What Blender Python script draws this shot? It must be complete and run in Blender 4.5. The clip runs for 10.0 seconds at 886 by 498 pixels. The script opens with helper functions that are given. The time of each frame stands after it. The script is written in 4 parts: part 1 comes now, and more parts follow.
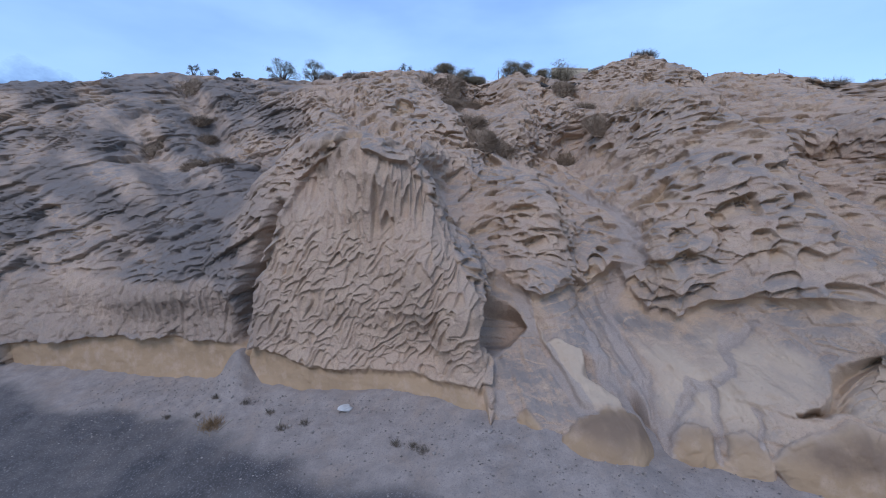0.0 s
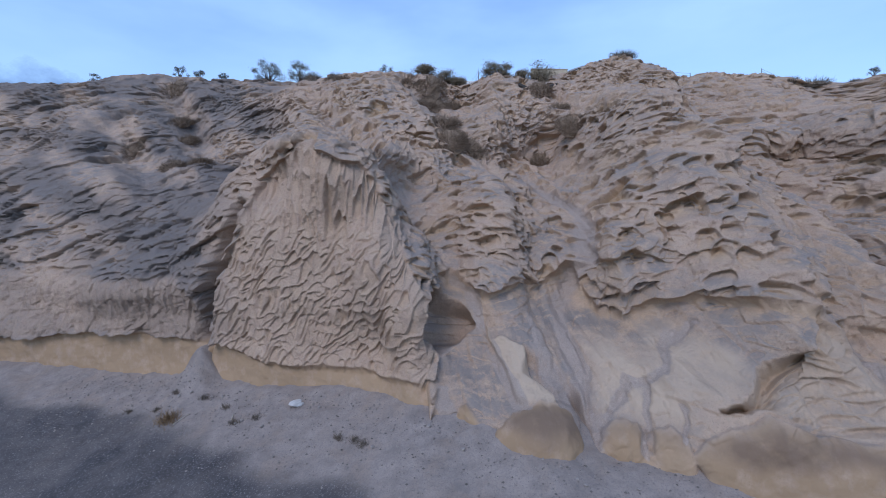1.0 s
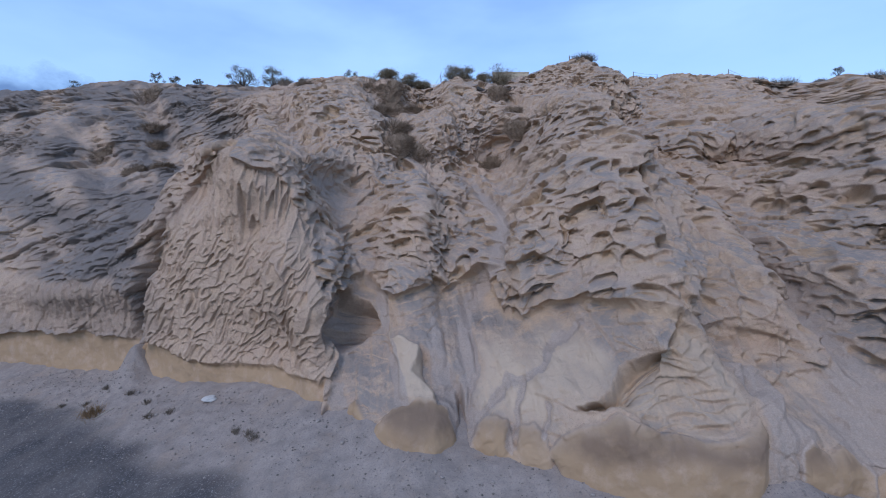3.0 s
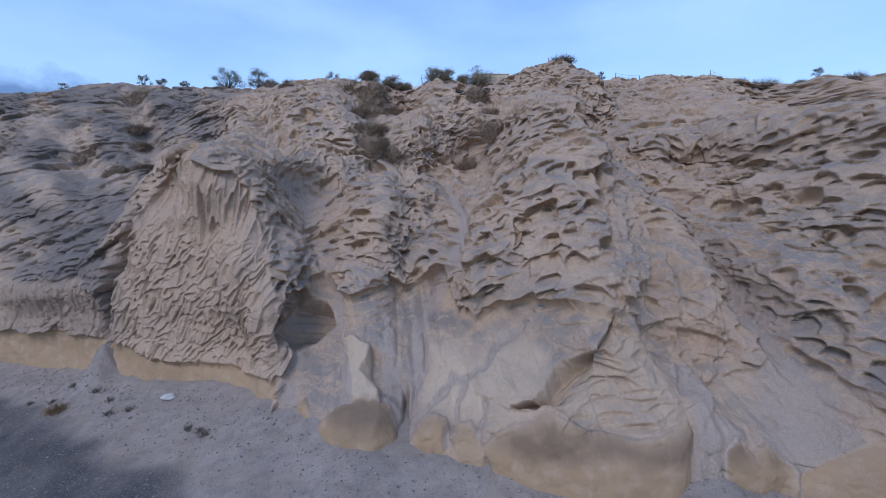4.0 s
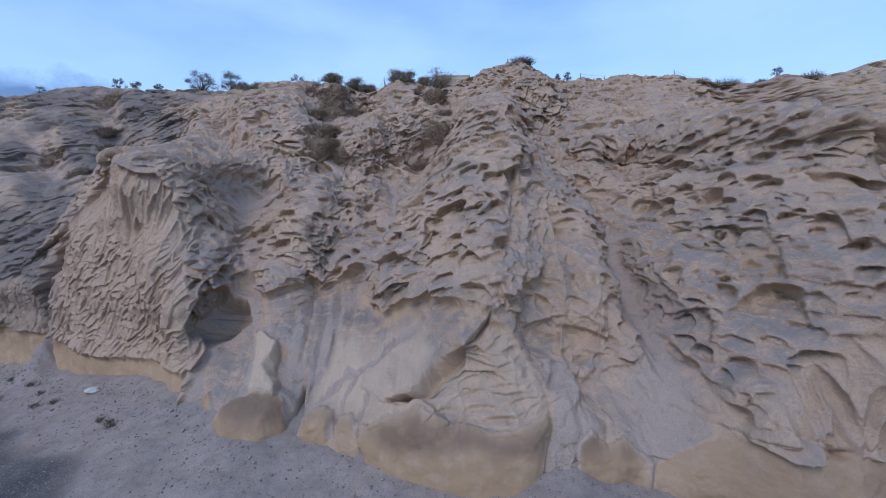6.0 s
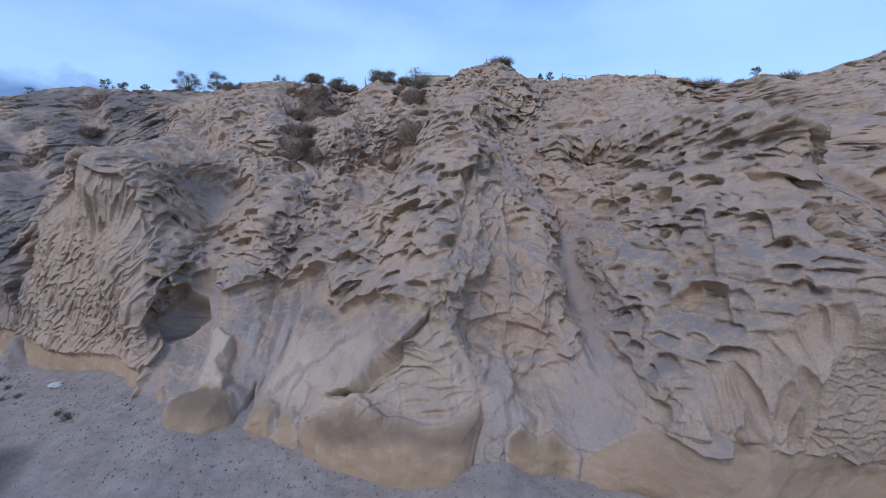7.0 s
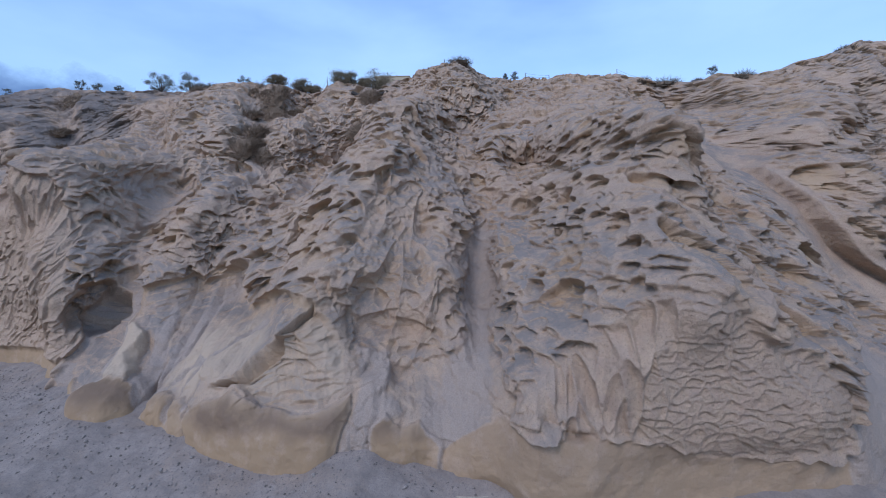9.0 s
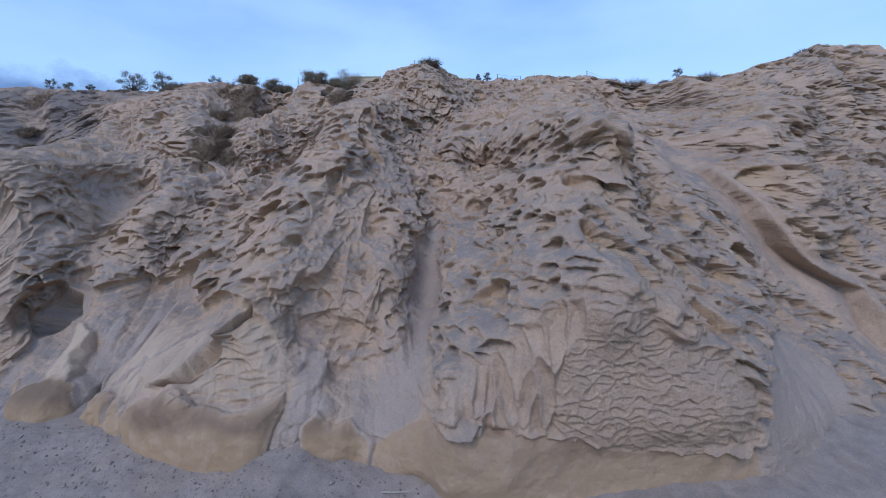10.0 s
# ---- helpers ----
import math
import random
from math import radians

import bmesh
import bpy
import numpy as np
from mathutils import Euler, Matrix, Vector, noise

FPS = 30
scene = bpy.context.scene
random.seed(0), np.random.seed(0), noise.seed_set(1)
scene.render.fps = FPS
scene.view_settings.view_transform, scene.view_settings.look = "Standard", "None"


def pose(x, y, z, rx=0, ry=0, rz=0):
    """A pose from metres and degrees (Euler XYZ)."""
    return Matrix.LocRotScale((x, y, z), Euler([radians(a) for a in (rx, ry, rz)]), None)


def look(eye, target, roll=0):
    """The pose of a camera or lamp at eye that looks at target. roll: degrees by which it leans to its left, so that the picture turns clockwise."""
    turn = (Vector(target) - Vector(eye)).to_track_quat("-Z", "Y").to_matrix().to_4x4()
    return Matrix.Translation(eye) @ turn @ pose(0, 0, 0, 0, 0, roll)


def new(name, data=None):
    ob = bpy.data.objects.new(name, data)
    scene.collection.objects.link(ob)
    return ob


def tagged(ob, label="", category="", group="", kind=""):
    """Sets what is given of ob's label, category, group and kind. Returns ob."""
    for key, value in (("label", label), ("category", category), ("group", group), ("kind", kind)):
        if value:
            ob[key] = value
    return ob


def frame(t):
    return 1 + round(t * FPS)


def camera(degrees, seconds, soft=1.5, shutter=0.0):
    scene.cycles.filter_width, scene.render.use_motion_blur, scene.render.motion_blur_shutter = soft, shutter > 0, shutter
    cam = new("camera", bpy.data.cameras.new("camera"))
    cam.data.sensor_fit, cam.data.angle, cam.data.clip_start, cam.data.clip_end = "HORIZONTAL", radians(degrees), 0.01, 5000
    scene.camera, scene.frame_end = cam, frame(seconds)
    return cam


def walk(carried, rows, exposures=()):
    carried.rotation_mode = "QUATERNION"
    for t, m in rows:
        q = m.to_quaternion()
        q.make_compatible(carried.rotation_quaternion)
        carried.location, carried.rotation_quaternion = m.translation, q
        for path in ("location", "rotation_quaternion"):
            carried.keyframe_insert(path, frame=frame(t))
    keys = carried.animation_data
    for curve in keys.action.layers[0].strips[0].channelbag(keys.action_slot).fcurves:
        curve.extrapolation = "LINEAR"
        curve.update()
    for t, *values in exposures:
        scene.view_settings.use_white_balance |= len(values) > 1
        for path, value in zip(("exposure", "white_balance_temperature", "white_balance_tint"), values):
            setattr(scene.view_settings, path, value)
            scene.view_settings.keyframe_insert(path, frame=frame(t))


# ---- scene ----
cam = camera(90.7, 10.0, soft=1.0)
PATH = [
    (0, (-2.532, -2.046, 9.465), (-2.456, -0.058, 9.257), -0.1),
    (0.5, (-1.126, -2.317, 9.47), (-1.061, -0.328, 9.261), -0.1),
    (1, (0.248, -2.584, 9.463), (0.305, -0.596, 9.254), -0.1),
    (1.5, (1.639, -2.811, 9.46), (1.687, -0.822, 9.251), -0.2),
    (2, (3.095, -3.084, 9.505), (3.129, -1.095, 9.295), -0.2),
    (3.5, (7.133, -3.741, 9.772), (7.136, -1.752, 9.562), -0.3),
    (4, (8.489, -3.947, 9.809), (8.485, -1.958, 9.598), -0.3),
    (4.5, (9.772, -4.119, 9.838), (9.761, -2.13, 9.627), -0.4),
    (5, (11.169, -4.285, 9.886), (11.148, -2.297, 9.673), -0.4),
    (5.5, (12.551, -4.457, 9.891), (12.522, -2.468, 9.677), -0.4),
    (7, (16.703, -5.048, 9.872), (16.654, -3.061, 9.653), -0.4),
    (7.5, (18.189, -5.178, 9.86), (18.129, -3.191, 9.64), -0.4),
    (8, (19.639, -5.313, 9.859), (19.568, -3.326, 9.637), -0.5),
    (8.5, (21.047, -5.505, 9.872), (20.97, -3.519, 9.648), -0.4),
    (9, (22.467, -5.649, 9.914), (22.388, -3.663, 9.687), -0.4),
    (9.5, (23.953, -5.804, 10.008), (23.878, -3.819, 9.777), -0.4),
    (10, (25.139, -5.997, 10.055), (25.094, -4.011, 9.822), -0.4),
]
walk(cam, [(t, look(eye, target, roll)) for t, eye, target, roll in PATH], exposures=((0, -0.44, 5170, 16), (10, -0.44, 5170, 16)))

# ---- world, sun, exposure ----
scene.view_settings.exposure = 0.0
world = bpy.data.worlds.new("world")
scene.world = world
world.use_nodes = True
wn, wl = world.node_tree.nodes, world.node_tree.links
wn.clear()
sky = wn.new("ShaderNodeTexSky")
sky.sky_type, sky.sun_disc = "NISHITA", False
SUN_ELEV, SUN_AZ = 47.0, -152.0
sky.sun_elevation, sky.sun_rotation = radians(SUN_ELEV), radians(SUN_AZ)
sky.air_density, sky.dust_density, sky.ozone_density = 1.0, 1.0, 1.0
bg = wn.new("ShaderNodeBackground")
bg.inputs["Strength"].default_value = 0.25
# thin high cloud
dome_at = wn.new("ShaderNodeTexCoord")
cloud_at = wn.new("ShaderNodeMapping")
cloud_at.inputs["Scale"].default_value = (1.0, 1.0, 3.0)
wl.new(dome_at.outputs["Generated"], cloud_at.inputs["Vector"])
cloud = wn.new("ShaderNodeTexNoise")
cloud.inputs["Scale"].default_value, cloud.inputs["Detail"].default_value = 1.6, 5.0
wl.new(cloud_at.outputs["Vector"], cloud.inputs["Vector"])
cloud_much = wn.new("ShaderNodeMapRange")
cloud_much.inputs["From Min"].default_value, cloud_much.inputs["From Max"].default_value, cloud_much.inputs["To Max"].default_value = 0.36, 0.68, 0.85
wl.new(cloud.outputs["Fac"], cloud_much.inputs["Value"])
veil = wn.new("ShaderNodeMix")
veil.data_type = "RGBA"
veil.inputs[7].default_value = (3.0, 4.1, 5.0, 1)
wl.new(cloud_much.outputs["Result"], veil.inputs[0])
wl.new(sky.outputs["Color"], veil.inputs[6])
wl.new(veil.outputs[2], bg.inputs["Color"])
wl.new(bg.outputs[0], wn.new("ShaderNodeOutputWorld").inputs["Surface"])
sun = new("sun", bpy.data.lights.new("sun", "SUN"))
sun.data.energy, sun.data.angle, sun.data.color = 1.6, radians(24), (1.0, 0.88, 0.74)
sun_dir = Vector((math.sin(radians(SUN_AZ)) * math.cos(radians(SUN_ELEV)), math.cos(radians(SUN_AZ)) * math.cos(radians(SUN_ELEV)), math.sin(radians(SUN_ELEV))))
sun.matrix_world = look(sun_dir * 100, (0, 0, 0))


# ---- numeric noise ----
def hash2(i, j, k):
    """Repeatable numbers from 0 to 1 for whole-number lattice places."""
    h = (i.astype(np.int64) * 374761393 + j.astype(np.int64) * 668265263 + k * 1442695041) & 0xFFFFFFFF
    h = ((h ^ (h >> 13)) * 1274126177) & 0xFFFFFFFF
    h = ((h ^ (h >> 15)) * 2246822519) & 0xFFFFFFFF
    return ((h ^ (h >> 16)) & 0xFFFFFF) / float(0xFFFFFF)


def vnoise(u, v, seed=0):
    """Smooth noise from -1 to 1."""
    i, j = np.floor(u), np.floor(v)
    f, g = u - i, v - j
    f, g = f * f * f * (f * (6 * f - 15) + 10), g * g * g * (g * (6 * g - 15) + 10)
    a, b = hash2(i, j, seed), hash2(i + 1, j, seed)
    c, d = hash2(i, j + 1, seed), hash2(i + 1, j + 1, seed)
    return 2 * ((a * (1 - f) + b * f) * (1 - g) + (c * (1 - f) + d * f) * g) - 1


def fbm(u, v, octaves=4, seed=0, gain=0.5):
    total, size, top = 0.0, 1.0, 0.0
    for o in range(octaves):
        total = total + size * vnoise(u * 2 ** o + 17.3 * o, v * 2 ** o - 9.1 * o, seed + o)
        top += size
        size *= gain
    return total / top


def step(a, b, x):
    t = np.clip((x - a) / (b - a), 0, 1)
    return t * t * (3 - 2 * t)


def pchip(xs, ys, x):
    """Smooth curve through knots that does not overshoot. ys: knots along the first axis."""
    xs, ys = np.asarray(xs, float), np.asarray(ys, float)
    h = np.diff(xs).reshape((-1,) + (1,) * (ys.ndim - 1))
    s = np.diff(ys, axis=0) / h
    m = np.zeros_like(ys)
    both = s[:-1] * s[1:] > 0
    w1, w2 = 2 * h[1:] + h[:-1], h[1:] + 2 * h[:-1]
    with np.errstate(divide="ignore", invalid="ignore"):
        m[1:-1] = np.where(both, (w1 + w2) / (w1 / s[:-1] + w2 / s[1:]), 0)
    m[0], m[-1] = s[0], s[-1]
    x = np.clip(x, xs[0], xs[-1])
    i = np.clip(np.searchsorted(xs, x) - 1, 0, len(xs) - 2)
    return i, xs, ys, m, x


def curve(xs, ys, x):
    """pchip of plain numbers."""
    i, xs, ys, m, x = pchip(xs, ys, x)
    h = xs[i + 1] - xs[i]
    t = (x - xs[i]) / h
    return (1 + 2 * t) * (1 - t) ** 2 * ys[i] + t * (1 - t) ** 2 * h * m[i] + t * t * (3 - 2 * t) * ys[i + 1] + t * t * (t - 1) * h * m[i + 1]


# ---- the cliff's plan: contour lines, as distances ahead at these stations from west to east ----
STATIONS = (-60, -44, -34, -25, -18, -12.5, -9, -5, -2.5, -0.5, 1.5, 3, 4.5, 6.2, 8, 10, 11.5, 13, 14.5, 16.3, 18, 19.5, 21, 22.4, 23.8, 25.2, 26.8, 28.5, 30.5, 33, 35, 37, 40, 44, 48, 52, 62, 80)
CONTOURS = {}
CONTOURS[-3] = (36, 33, 30, 27.3, 24.7, 21.9, 20.8, 19.4, 17.7, 16.5, 16, 14.5, 13.2, 12.5, 13.3, 12.4, 11.7, 11.3, 11, 10.9, 11.3, 11.2, 11.1, 10.8, 10.7, 9.2, 9, 9, 9.2, 9.4, 9.7, 10.1, 11.3, 13.6, 15.7, 18, 24, 34)
CONTOURS[0] = (36, 33, 30, 27.7, 25.6, 23, 20.9, 19.9, 18.5, 16.6, 16.1, 14.6, 13.4, 13.6, 13.6, 12.7, 12, 11.6, 11.3, 11.2, 11.6, 11.5, 11.4, 10.9, 10.3, 8.7, 8.7, 9.1, 9.6, 9.9, 10, 10.3, 11.9, 14.6, 16.1, 18, 24, 34)
CONTOURS[2] = (37, 33.5, 30.3, 28, 25.5, 23.3, 21.5, 20.7, 19.6, 17.5, 18.9, 18.1, 17.1, 17.3, 17, 14.5, 12.9, 12.3, 12.8, 12.1, 12.8, 13.8, 14.3, 13.2, 11.9, 9, 9.3, 9.1, 9.2, 9.3, 9.4, 10.3, 13.2, 17.7, 19.2, 21, 26, 36)
CONTOURS[4] = (38, 34.5, 31, 28.2, 24.9, 23.4, 21.8, 20.5, 19, 17.4, 19.9, 19.3, 19.6, 21.2, 21.4, 19.5, 18.4, 15.7, 12.5, 13.4, 15.6, 15.5, 14.9, 15.9, 17.7, 12.4, 10.7, 9, 9.3, 9.4, 10, 11.1, 14.7, 20.5, 21.1, 22, 28, 38)
CONTOURS[6] = (39, 36, 32.2, 30.1, 26.5, 24.2, 21.9, 20.7, 18.7, 18.9, 22, 20.7, 21.1, 22.9, 22.3, 19.5, 19, 18.2, 15.6, 14.6, 16.1, 16.6, 16.6, 18.3, 21.1, 16.2, 13.5, 10.6, 8.8, 10.2, 13.1, 14.8, 16.8, 21.2, 22.7, 24, 30, 40)
CONTOURS[8.5] = (41, 38, 34.4, 32.9, 31.1, 24.9, 22.6, 21.2, 20.5, 23.5, 25.2, 23.5, 22.7, 25.5, 26.5, 22.8, 21.2, 20.7, 19.3, 18.2, 19, 20.2, 20.8, 21.8, 24.1, 23.7, 21.6, 15.7, 11.1, 14, 16.8, 17.2, 19.2, 23.1, 23.8, 25.8, 32, 42)
CONTOURS[11] = (43, 40, 37, 34, 37.4, 26.9, 24.9, 20.8, 22, 28.3, 29.6, 28.3, 26.9, 29.8, 33.2, 30.7, 27.5, 23.9, 21.4, 21.2, 21.7, 23.4, 25.2, 26.9, 28.7, 28, 27.5, 23.1, 16.7, 16.2, 19.4, 21.4, 23.9, 26.5, 24.9, 27.7, 34, 44)
CONTOURS[13] = (44.5, 41.9, 38.9, 38.8, 42.1, 31, 24.8, 21.9, 25.4, 31.2, 32.8, 33.8, 33.4, 35.4, 37.8, 37.4, 35.2, 30.3, 25.6, 23.5, 23, 25.9, 29.7, 31.4, 31.8, 30.5, 31.7, 31.4, 22.8, 15.9, 20.9, 25.3, 27.6, 30.1, 27, 30, 36, 46)
CONTOURS[14.5] = (46, 43.9, 40.7, 43, 44, 35.6, 31.5, 32.1, 33.9, 34, 34.3, 34.6, 35.4, 37.2, 39.2, 40.6, 40.3, 35.8, 30, 26.8, 25.9, 29.2, 33.7, 35.3, 34.8, 31.6, 31.1, 30.8, 23.9, 19.3, 24.3, 28, 30.4, 33, 27.5, 30.3, 37, 40)
CONTOURS[17] = (48, 45.9, 42.7, 46.7, 46, 40.2, 38.3, 37.8, 36.8, 36.3, 37.8, 38.8, 39.4, 39.8, 40.3, 40.9, 40.9, 37.1, 32.1, 29.5, 29.2, 33.5, 38.6, 40, 40.3, 38.6, 36.5, 34.6, 32.3, 32.2, 33.4, 33.4, 35, 38, 34.2, 31.1, 38.6, 41)
CONTOURS[21] = (52, 49.7, 50, 50.5, 48.2, 45, 44.4, 42.7, 43.2, 45.2, 48.6, 49.8, 49.4, 47.6, 46.2, 45.5, 45.5, 45.3, 44.8, 43.7, 42.6, 41.4, 40.5, 40.3, 40.6, 43.2, 46.4, 48.7, 48.2, 45.5, 44.2, 43.8, 45.3, 49.2, 51.5, 41.4, 40.1, 42.5)
CONTOURS[25] = (58, 56.9, 55.9, 56.9, 57.9, 55.8, 52.8, 51.3, 50.7, 50.5, 51.9, 52.3, 52.4, 51.9, 51.1, 50.3, 49.8, 49.6, 49.4, 48.7, 47.8, 46.9, 46.3, 47.3, 49.5, 52.8, 54.5, 55.3, 55, 54.3, 53.7, 53.3, 53.4, 53.5, 52.7, 50.5, 43.1, 45)
CONTOURS[29] = (66, 64, 62, 63, 64, 61.9, 59.9, 58.9, 58.3, 58, 58, 57.9, 57.9, 57.6, 56.9, 55.8, 54.9, 54.4, 53.9, 53.3, 52.9, 52.9, 52.8, 54.1, 56.9, 61, 62.5, 63.1, 62.4, 61.1, 60.5, 60.2, 60.2, 60.2, 59.2, 57.2, 49, 51)
# the skyline: heights of the rim
RIM_X = (-75, -58, -55, -47, -39, -30, -23, -16, -13.5, -6, 0.4, 3.7, 9.5, 12.9, 14, 17.5, 23.9, 28, 32, 42, 47, 53, 56, 58, 60, 62.4, 64.9, 71.6, 72, 80)
RIM_Z = (23, 23.3, 25, 24.3, 26.1, 25.7, 25.6, 25.9, 26.7, 24.4, 24.1, 23.4, 23.8, 22.5, 23.6, 24.4, 26.5, 26.2, 26.2, 25.9, 24.5, 23.6, 23.2, 24.0, 24.4, 25.2, 26.2, 26.0, 24.3, 24.5)


def graded(lo, hi, n, spots, more=None):
    """n places from lo to hi, closer where spots (centre, width, times) ask for it."""
    x = np.linspace(lo, hi, 4000)
    w = np.ones(4000)
    for c, s, k in spots:
        w += k * np.exp(-(((x - c) / s) ** 2))
    if more is not None:
        w *= more(x)
    c = np.concatenate([[0], np.cumsum((w[1:] + w[:-1]) / 2)])
    return np.interp(np.linspace(0, c[-1], n), c, x)


def face_point(x, z):
    """The bare cliff's distance ahead at columns x (n) and heights z (n, m)."""
    zs = np.array(list(CONTOURS), float)
    at = np.array([curve(STATIONS, CONTOURS[k], x) for k in CONTOURS])  # heights by columns
    h = np.diff(zs)[:, None]
    s = np.diff(at, axis=0) / h
    m = np.zeros_like(at)
    w1, w2 = 2 * h[1:] + h[:-1], h[1:] + 2 * h[:-1]
    with np.errstate(divide="ignore", invalid="ignore"):
        m[1:-1] = np.where(s[:-1] * s[1:] > 0, (w1 + w2) / (w1 / s[:-1] + w2 / s[1:]), 0)
    m[0], m[-1] = s[0], s[-1]
    zc = np.clip(z, zs[0], zs[-1])
    i = np.clip(np.searchsorted(zs, zc) - 1, 0, len(zs) - 2)
    col = np.arange(len(x))[:, None]
    hh = zs[i + 1] - zs[i]
    t = (zc - zs[i]) / hh
    a, b, c, d = at[i, col], at[i + 1, col], m[i, col], m[i + 1, col]
    return (1 + 2 * t) * (1 - t) ** 2 * a + t * (1 - t) ** 2 * hh * c + t * t * (3 - 2 * t) * b + t * t * (t - 1) * hh * d


# ---- materials ----
def material(name):
    mat = bpy.data.materials.new(name)
    mat.use_nodes = True
    nt = mat.node_tree
    return mat, nt, nt.nodes["Principled BSDF"]


def node(nt, kind, ins=None, **props):
    n = nt.nodes.new(kind)
    for k, v in props.items():
        setattr(n, k, v)
    for k, v in (ins or {}).items():
        if isinstance(v, bpy.types.NodeSocket):
            nt.links.new(v, n.inputs[k])
        else:
            n.inputs[k].default_value = v
    return n


def mix(nt, fac, a, b, blend="MIX"):
    n = node(nt, "ShaderNodeMix", data_type="RGBA", blend_type=blend)
    for sock, v in ((n.inputs[0], fac), (n.inputs[6], a), (n.inputs[7], b)):
        if isinstance(v, bpy.types.NodeSocket):
            nt.links.new(v, sock)
        else:
            sock.default_value = v if not isinstance(v, tuple) else (*v, 1)
    return n.outputs[2]


def noise_fac(nt, where, scale, detail=5, rough=0.6, lo=0.35, hi=0.65):
    n = node(nt, "ShaderNodeTexNoise", {"Vector": where, "Scale": scale, "Detail": detail, "Roughness": rough})
    r = node(nt, "ShaderNodeMapRange", {"Value": n.outputs["Fac"], "From Min": lo, "From Max": hi})
    return r.outputs["Result"]


def attr(nt, name):
    return node(nt, "ShaderNodeAttribute", attribute_name=name).outputs["Fac"]


def times(nt, a, b, op="MULTIPLY"):
    n = node(nt, "ShaderNodeMath", operation=op)
    for k, v in enumerate((a, b)):
        if isinstance(v, bpy.types.NodeSocket):
            nt.links.new(v, n.inputs[k])
        else:
            n.inputs[k].default_value = v
    return n.outputs[0]


def rock_material():
    mat, nt, p = material("weathered_pumice_rock")
    at = node(nt, "ShaderNodeTexCoord").outputs["Object"]
    base = mix(nt, noise_fac(nt, at, 0.22, 4), (0.475, 0.335, 0.238), (0.415, 0.302, 0.225))
    base = mix(nt, noise_fac(nt, at, 1.7, 6, 0.65), base, (0.505, 0.368, 0.255))
    base = mix(nt, times(nt, noise_fac(nt, at, 9.0, 4, 0.7, 0.45, 0.75), 0.45), base, (0.27, 0.205, 0.14))
    # scattered dark and pale clasts in the ash
    base = mix(nt, times(nt, noise_fac(nt, at, 15.0, 2, 0.6, 0.60, 0.66), 0.5), base, (0.20, 0.155, 0.115))
    base = mix(nt, times(nt, noise_fac(nt, at, 21.0, 2, 0.6, 0.62, 0.68), 0.5), base, (0.47, 0.39, 0.29))
    # fresh ash in the hollows
    base = mix(nt, times(nt, attr(nt, "hollow"), 0.8), base, (0.49, 0.345, 0.205))
    # grey crust where rain and dust settle, on faces that look up
    lie = node(nt, "ShaderNodeSeparateXYZ", {"Vector": node(nt, "ShaderNodeNewGeometry").outputs["True Normal"]}).outputs["Z"]
    lie = node(nt, "ShaderNodeMapRange", {"Value": lie, "From Min": 0.2, "From Max": 0.85}).outputs["Result"]
    crust = times(nt, times(nt, times(nt, attr(nt, "patina"), 0.85), noise_fac(nt, at, 0.9, 6, 0.7, 0.38, 0.54)), lie)
    base = mix(nt, crust, base, (0.25, 0.218, 0.192))
    # dark old crust on the west walls, painted stronger to imitate lens vignetting too
    base = mix(nt, times(nt, attr(nt, "crust"), 0.9), base, (0.175, 0.15, 0.132))
    # fresh ochre ash at the foot
    base = mix(nt, times(nt, attr(nt, "ochre"), noise_fac(nt, at, 1.3, 4, 0.6, 0.15, 0.5)), base, (0.345, 0.238, 0.14))
    # brown damp band
    base = mix(nt, times(nt, times(nt, attr(nt, "damp"), 0.72), noise_fac(nt, at, 1.1, 5, 0.65, 0.05, 0.5)), base, (0.15, 0.104, 0.075))
    # pale fresh faces
    base = mix(nt, attr(nt, "pale"), base, (0.53, 0.405, 0.285))
    # loose grey gravel in the chutes
    gravel = mix(nt, noise_fac(nt, at, 16, 3, 0.7), (0.325, 0.262, 0.215), (0.425, 0.342, 0.278))
    ragged = times(nt, times(nt, attr(nt, "gravel"), 1.25), node(nt, "ShaderNodeTexNoise", {"Vector": at, "Scale": 2.6, "Detail": 7.0, "Roughness": 0.7}).outputs["Fac"], "ADD")
    ragged = node(nt, "ShaderNodeMapRange", {"Value": ragged, "From Min": 0.92, "From Max": 1.3, "To Max": 0.8}).outputs["Result"]
    base = mix(nt, ragged, base, gravel)
    nt.links.new(base, p.inputs["Base Color"])
    p.inputs["Roughness"].default_value = 0.95
    p.inputs["Specular IOR Level"].default_value = 0.15
    fine = node(nt, "ShaderNodeTexNoise", {"Vector": at, "Scale": 5.0, "Detail": 8.0, "Roughness": 0.68})
    grit = node(nt, "ShaderNodeTexNoise", {"Vector": at, "Scale": 38.0, "Detail": 3.0, "Roughness": 0.6})
    b1 = node(nt, "ShaderNodeBump", {"Height": fine.outputs["Fac"], "Strength": times(nt, 0.85, times(nt, attr(nt, "ochre"), -0.6, "MULTIPLY"), "ADD"), "Distance": 0.18})
    b2 = node(nt, "ShaderNodeBump", {"Height": grit.outputs["Fac"], "Strength": 0.5, "Distance": 0.03, "Normal": b1.outputs["Normal"]})
    nt.links.new(b2.outputs["Normal"], p.inputs["Normal"])
    return mat


